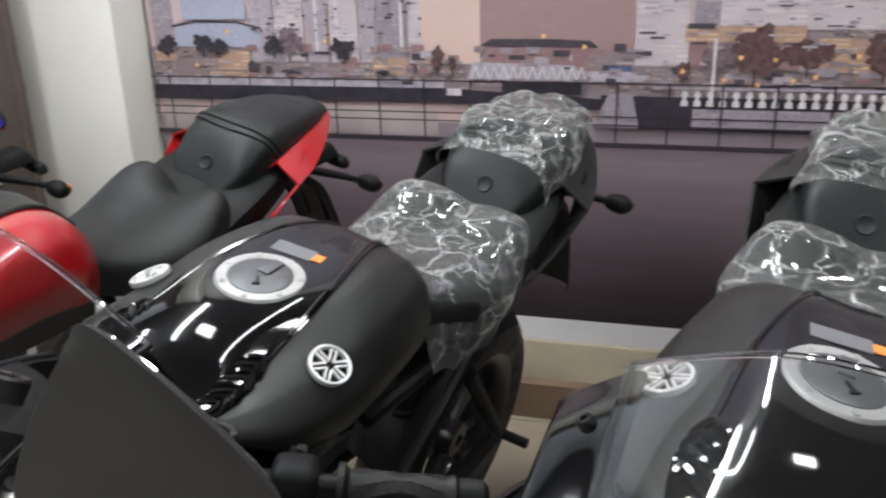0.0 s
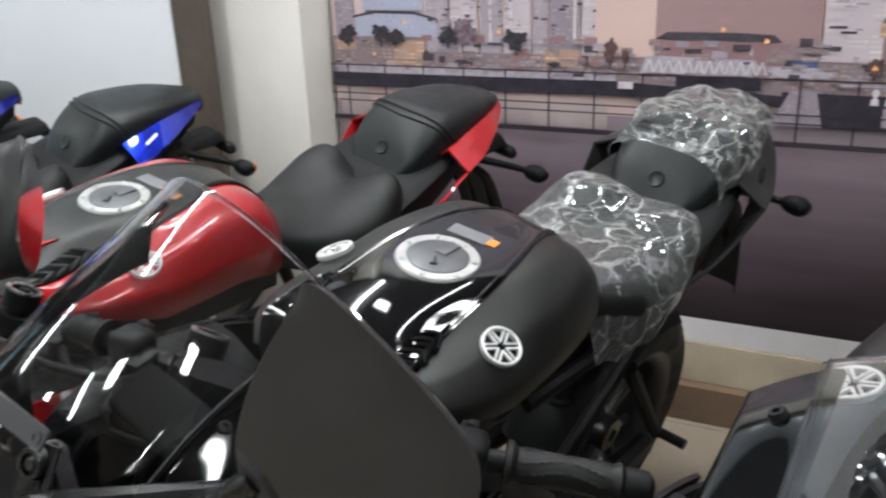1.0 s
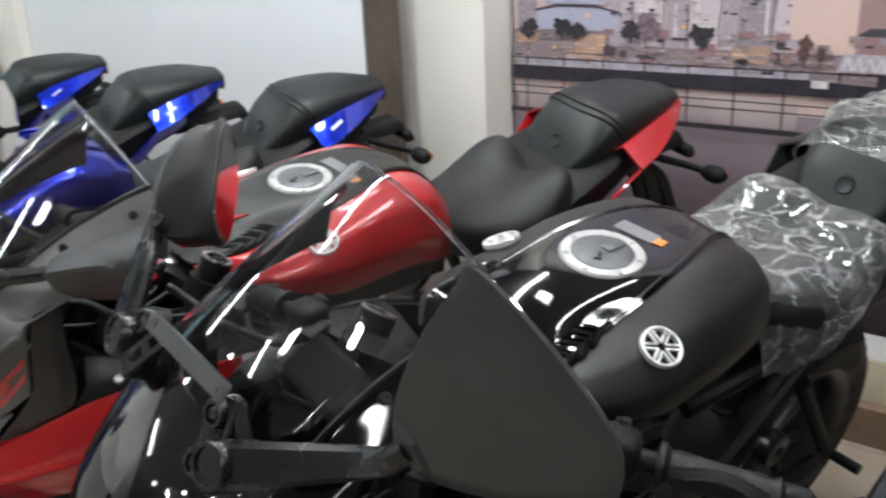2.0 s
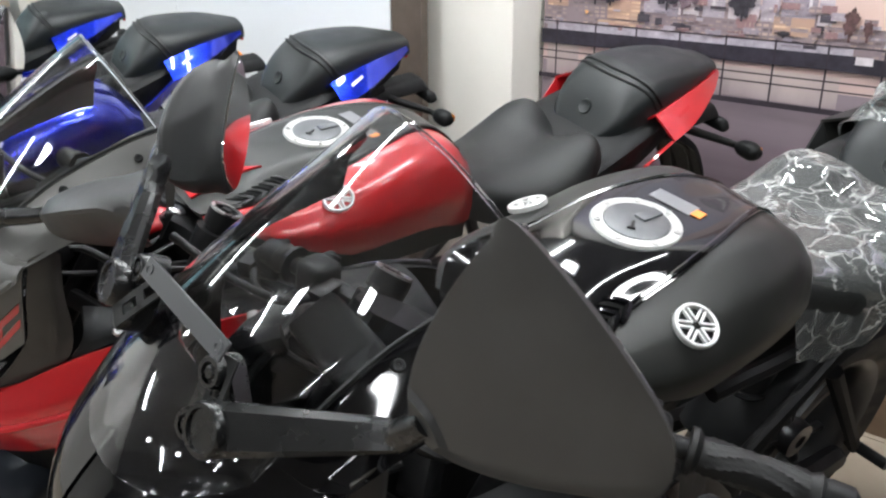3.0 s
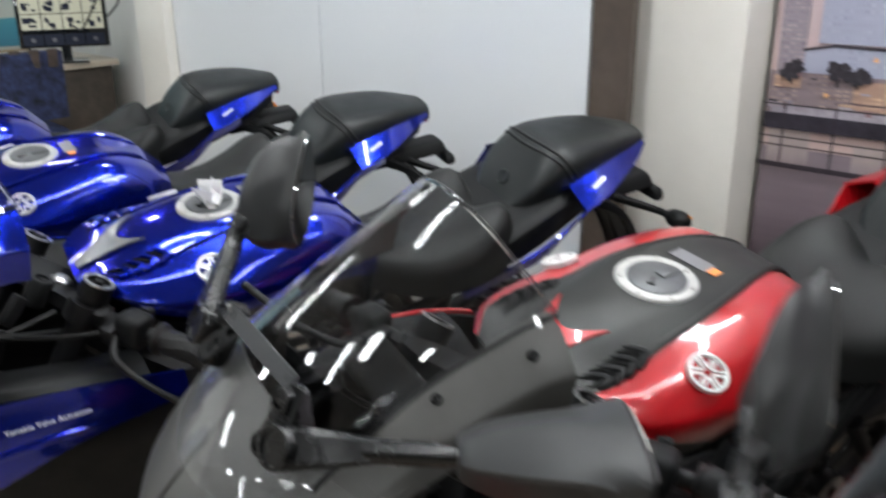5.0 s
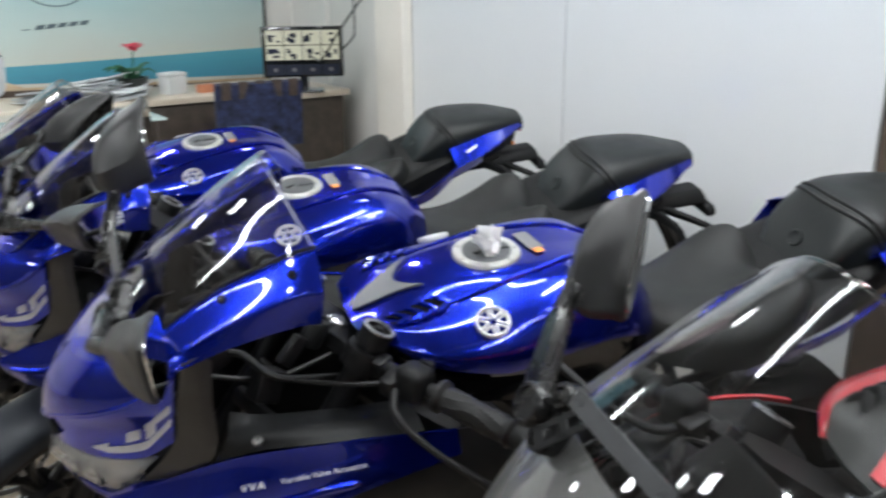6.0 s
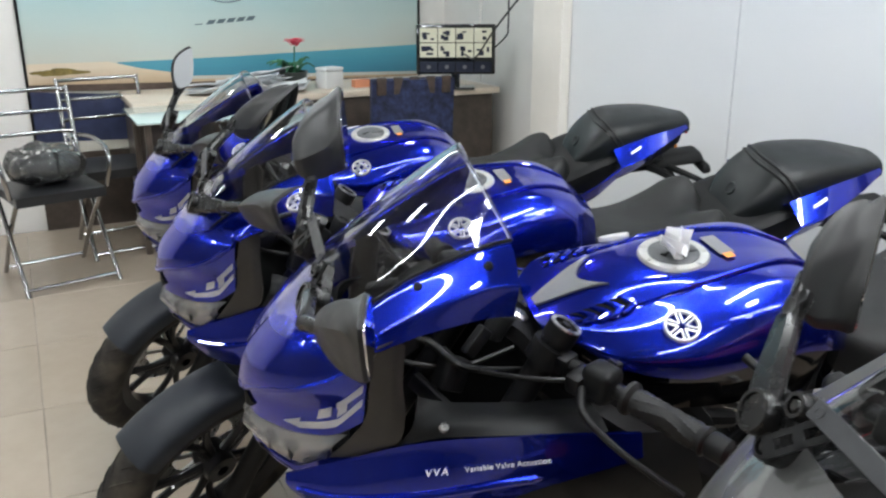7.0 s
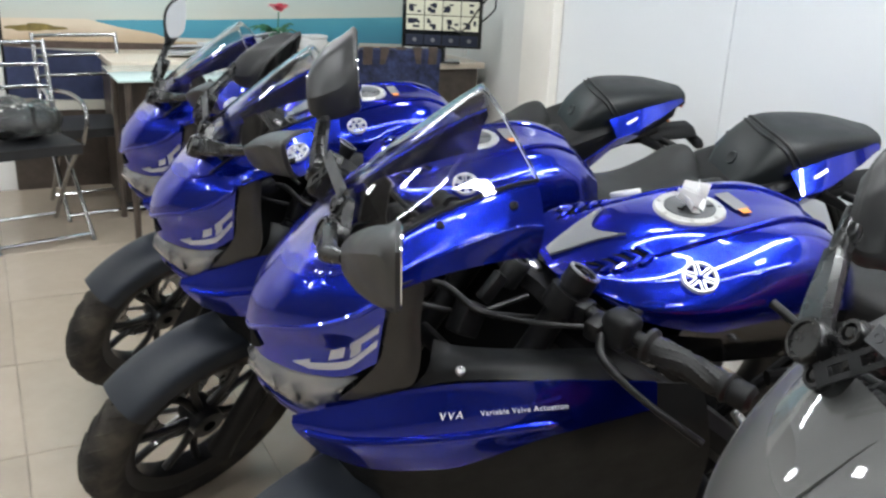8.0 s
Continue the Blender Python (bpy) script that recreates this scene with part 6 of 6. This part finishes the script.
MON = pose(-5.36, 2.175, .79, 0, 0, -27)
mon = thing("monitor", MON, "black flat monitor showing a grid of camera pictures", "monitor")
g = Geo()
block(g, (.018, .46, .285), pose(0, 0, .225), .006)
block(g, (.03, .3, .18), pose(-.018, 0, .22), .01)
part("bezel", g, "lcd", mon)
M["screen_lit"] = material("lit_screen", (.42, .42, .33), .25, emission=.5)
M["screen_dim"] = material("dim_screen", (.03, .035, .055), .25)
cells = random.Random(9)
for r in range(3):
    for c in range(4):
        z = .305 - .085 * r if r < 2 else .125
        k = cells.uniform(.5, 1)
        g = Geo()
        h = .08 if r < 2 else .06
        block(g, (.002, .1, h), pose(.0098, -.1575 + .105 * c, z), 0)
        cell = part("picture_cell", g, "screen_lit" if r < 2 else "screen_dim", mon)
        if r < 2:
            g = Geo()
            for q in range(4):
                block(g, (.0012, cells.uniform(.01, .04), cells.uniform(.008, .03)), pose(.0113, -.1575 + .105 * c + cells.uniform(-.03, .03), z + cells.uniform(-.022, .022)), 0)
            part("picture_shape", g, "screen_dim", cell)
        else:
            g = Geo()
            turned(g, [(0, 0), (.012, 0), (.012, .001), (0, .001)], frame_at((.011, -.1575 + .105 * c, z), (0, 1, 0), (1, 0, 0)), 14)
            part("picture_icon", g, "label_grey", cell)
g = Geo()
block(g, (.03, .05, .1), pose(-.01, 0, .06), .006)
block(g, (.16, .22, .012), pose(.01, 0, .008), .005)
part("stand", g, "lcd", mon)

# flower pot, papers, box
M["leaf"] = material("leaf_green", (.03, .13, .06), .5, vary=.4, vary_scale=40)
M["petal"] = material("pink_petal", (.75, .07, .12), .5, vary=.2, vary_scale=50)
M["pot"] = material("dark_pot", (.03, .035, .03), .35, vary=.2)
M["paper"] = material("white_paper", (.68, .70, .72), .7, vary=.08, vary_scale=12)
M["plastic_box"] = material("white_plastic_box", (.66, .68, .68), .35, vary=.05)
M["orange_box"] = material("orange_packet", (.55, .22, .12), .5, vary=.1)
plant = thing("flower_pot", pose(-5.77, 1.32, .7925) @ Matrix.Scale(1.35, 4), "small dark pot with green leaves and one pink flower", "potted plant")
g = Geo()
turned(g, [(0, 0), (.045, 0), (.06, .07), (.065, .075), (.055, .075), (.05, .06), (0, .06)], None, 24)
part("pot", g, "pot", plant)
rnd = random.Random(3)
for k in range(16):
    a, l = rnd.uniform(0, 6.28), rnd.uniform(.06, .13)
    base = Vector((.015 * math.cos(a), .015 * math.sin(a), .07))
    tipv = base + Vector((l * .8 * math.cos(a), l * .8 * math.sin(a), rnd.uniform(.0, .06)))
    side = Vector((-math.sin(a), math.cos(a), 0)) * rnd.uniform(.012, .02)
    lg = np.array([[tuple(base.lerp(tipv, s) + side * w * math.sin(math.pi * min(1, s * .9 + .08)) + Vector((0, 0, .03 * math.sin(math.pi * s) - .006 * abs(w)))) for w in (-1, 0, 1)] for s in lin(0, 1, 6)])
    g = Geo()
    sheet(g, lg, .0008, (0, 0, 0))
    part("leaf", g, "leaf", plant)
g = Geo()
tube(g, [(0, 0, .07), (.005, .005, .13), (.0, .01, .18)], .003, 6, 3)
part("stem", g, "leaf", plant)
for k in range(9):
    a = k * 2.4
    r = .012 + .003 * k
    pg = np.array([[(.0 + (r * .4 + .035 * s) * math.cos(a + w * .5), .01 + (r * .4 + .035 * s) * math.sin(a + w * .5), .185 + .03 * math.sin(1.6 * s + .3) - .0015 * k) for w in (-1, 0, 1)] for s in lin(0, 1, 5)])
    g = Geo()
    sheet(g, pg, .001, (0, 0, 0))
    part("petal", g, "petal", plant)
for k, (x, y, rz) in enumerate(((-5.75, .86, 10), (-5.71, 1.03, -18), (-5.79, 1.17, 25), (-5.67, 1.26, 60))):
    stack = thing("paper_stack", pose(x, y, .7925, 0, 0, rz), "loose stack of white papers on the desk", "papers", "desk papers")
    for q in range(4 + k % 3 * 2):
        g = Geo()
        curl = rnd.uniform(.01, .05)
        pg = np.array([[(a, b, .004 + .013 * q + curl * max(0, (a + .105) / .21) ** 2 * (1 + b) + .004 * math.sin(b * 20 + q)) for b in lin(-.148, .148, 9)] for a in lin(-.105, .105, 7)])
        rz = radians(rnd.uniform(-25, 25))
        pg = np.stack([pg[:, :, 0] * math.cos(rz) - pg[:, :, 1] * math.sin(rz), pg[:, :, 0] * math.sin(rz) + pg[:, :, 1] * math.cos(rz), pg[:, :, 2]], axis=2)
        sheet(g, pg, .004, (0, 0, -1))
        part("sheaf", g, "paper", stack)
box = thing("white_box", pose(-5.71, 1.52, .7925, 0, 0, 20), "small white plastic box on the desk", "box")
g = Geo()
block(g, (.10, .13, .10), pose(0, 0, .05), .008)
part("body", g, "plastic_box", box)
g = Geo()
block(g, (.104, .134, .02), pose(0, 0, .111), .006)
part("lid", g, "plastic_box", box)
box = thing("orange_packet", pose(-5.67, 1.70, .7925, 0, 0, 5), "small orange cardboard packet on the desk", "packet")
g = Geo()
block(g, (.06, .10, .045), pose(0, 0, .0225), .003)
part("body", g, "orange_box", box)

# glass-topped side table in front of the desk
M["glass_top"] = material("pale_glass_top", (.55, .68, .66), .08, coat=.5, vary=.04)
table = thing("side_table", pose(-5.22, .78, 0), "low table with a pale glass top and steel legs", "table")
g = Geo()
block(g, (.56, .9, .012), pose(0, 0, .77), .004)
part("table_top", g, "glass_top", table)
for x in (-.23, .23):
    for y in (-.4, .4):
        g = Geo()
        tube(g, [(x, y, 0), (x, y, .764)], .016, 12)
        part("leg", g, "laminate", table)

# ---- chairs ----
M["chair_vinyl"] = material("black_chair_vinyl", (.02, .021, .023), .42, vary=.15, grain=.3, grain_scale=300)
M["navy_fabric"] = material("navy_patterned_fabric", (.02, .028, .075), .75, vary=.9, vary_scale=22, grain=.4, grain_scale=250)
M["wicker"] = material("brown_slat", (.07, .05, .04), .5, vary=.4, vary_scale=30)


def folding_chair(m, label, bag=False, arms=True):
    """Chromed tubular chair with crossed legs, a padded seat and back."""
    c = thing("folding_chair", m, label, "chair", "visitor chairs")
    for s in (-1, 1):
        g = Geo()
        tube(g, [(.24, s * .21, 0), (.02, s * .21, .30), (-.14, s * .21, .52), (-.235, s * .21, .90)], .011, 10, 4)
        part("front_leg", g, "chrome", c)
        g = Geo()
        tube(g, [(-.24, s * .19, 0), (.0, s * .19, .27), (.20, s * .19, .45)], .011, 10, 4)
        part("rear_leg", g, "chrome", c)
        if arms:
            g = Geo()
            tube(g, [(-.17, s * .225, .66), (.0, s * .24, .665), (.16, s * .24, .64), (.205, s * .235, .57), (.19, s * .215, .46)], .011, 10, 4)
            part("armrest", g, "chrome", c)
    for x, y, z in ((.22, .21, .03), (-.22, .19, .03)):
        g = Geo()
        tube(g, [(x, -y, z), (x, y, z)], .009, 8)
        part("cross_bar", g, "chrome", c)
    g = Geo()
    sg = np.array([[(x, y, .465 + .012 * math.cos(x * 7) * math.cos(y * 6)) for y in lin(-.2, .2, 7)] for x in lin(-.19, .22, 7)])
    sheet(g, sg, .045, (0, 0, 0))
    part("seat", g, "chair_vinyl", c, "black padded vinyl seat", 50)
    for q in (.3, .6, .9):
        g = Geo()
        tube(g, [(-.155 - .085 * q - (.0 if abs(y) > .15 else .035), y, .58 + .34 * q) for y in (-.21, -.12, 0, .12, .21)], .010, 10, 4)
        part("back_bar", g, "chrome", c, "curved chrome back bar")
    if bag:
        g = Geo()
        rows = []
        for a in lin(-math.pi / 2, math.pi / 2, 18):
            rows.append([(.02 + .16 * math.cos(a) * math.cos(b), .17 * math.cos(a) * math.sin(b), .575 + .09 * math.sin(a)) for b in lin(0, 2 * math.pi, 37)])
        w = crumple(np.array(rows), 5.0, .009, (0, 0, .6), 14)
        w[:, -1] = w[:, 0]
        sheet(g, w, .0005, (0, 0, .6))
        part("plastic_wrap", g, "glossy_wrap", c, "clear crumpled plastic wrap on the seat", 180, shadow=False)
        g = Geo()
        inner = np.array(rows) * np.array([.93, .93, 1])
        inner[:, :, 2] = .478 + (inner[:, :, 2] - .485) * .85
        g.add(inner.reshape(-1, 3), grid_faces(18, 37))
        part("wrapped_pad", g, "chair_vinyl", c, "black padded part inside the wrap", 60)
    return c


folding_chair(pose(-5.27, -.07, 0, 0, 0, 14), "chrome tubular chair with black seat and clear plastic wrap", True)
folding_chair(pose(-5.70, .29, 0, 0, 0, 8), "chrome folding chair with black padded seat", False)
office = thing("office_chair", pose(-5.23, 1.76, 0, 0, 0, 175), "dark blue patterned office chair at the desk", "chair")
g = Geo()
bg = np.array([[(-.20 - .03 * q - .03 * math.cos(y * 5), y, .56 + .34 * q) for y in lin(-.23, .23, 9)] for q in lin(0, 1, 6)])
sheet(g, bg, .06, (.4, 0, .7))
part("backrest", g, "navy_fabric", office)
for k in range(5):
    g = Geo()
    block(g, (.02, .05, .09), pose(-.245, -.18 + .09 * k, .87, 0, -6, 0), .004)
    part("back_slat", g, "wicker", office)
g = Geo()
block(g, (.46, .48, .08), pose(.04, 0, .46), .03, 3)
part("seat", g, "navy_fabric", office)
g = Geo()
tube(g, [(.02, 0, .06), (.02, 0, .43)], .025, 14)
for k in range(5):
    a = 2 * math.pi * k / 5
    tube(g, [(.02, 0, .08), (.02 + .27 * math.cos(a), .27 * math.sin(a), .055)], [.02, .013], 8)
    tube(g, [(.02 + .27 * math.cos(a) - .012, .27 * math.sin(a), .026), (.02 + .27 * math.cos(a) + .012, .27 * math.sin(a), .026)], .026, 12)
part("base", g, "cable", office)

# wires on the wall by the monitor
for k, pts in enumerate((((-5.30, 2.2, .99), (-4.98, 2.1, 1.0), (-4.75, 2.08, 1.15), (-4.45, 2.05, 1.32), (-4.2, 1.97, 1.40), (-3.99, 1.97, 1.46)), ((-5.2, 2.43, 1.32), (-5.2, 2.43, 1.15), (-5.22, 2.42, 1.08), (-5.3, 2.3, .95)))):
    cab = thing("wall_cable", Matrix(), "thin dark cable sagging along the wall", "cable", "wall cables")
    g = Geo()
    tube(g, pts, .005, 8, 6)
    part("cable", g, "cable", cab)
pipe = thing("wall_conduit", Matrix(), "thin painted conduit running up the wall", "conduit")
g = Geo()
tube(g, [(-5.55, 2.44, .8), (-5.55, 2.44, CEIL)], .012, 10)
part("pipe", g, M["wall"], pipe)

# ---- floor tiles ----
TILE = .6
tile_geo = Geo()
block(tile_geo, (TILE - .003, TILE - .003, .006), None, .0012, 1)
first = None
nx, ny = int((EAST - WEST) / TILE) + 1, int((NORTH + .4 - SOUTH) / TILE) + 1
for i in range(nx):
    for j in range(ny):
        x, y = WEST + TILE * (i + .5), SOUTH + TILE * (j + .5)
        if first is None:
            first = part("tile", tile_geo, "tile", floor)
            ob = first
        else:
            ob = new("tile", first.data)
            ob.parent = floor
        ob.matrix_basis = pose(x, y, -.003)
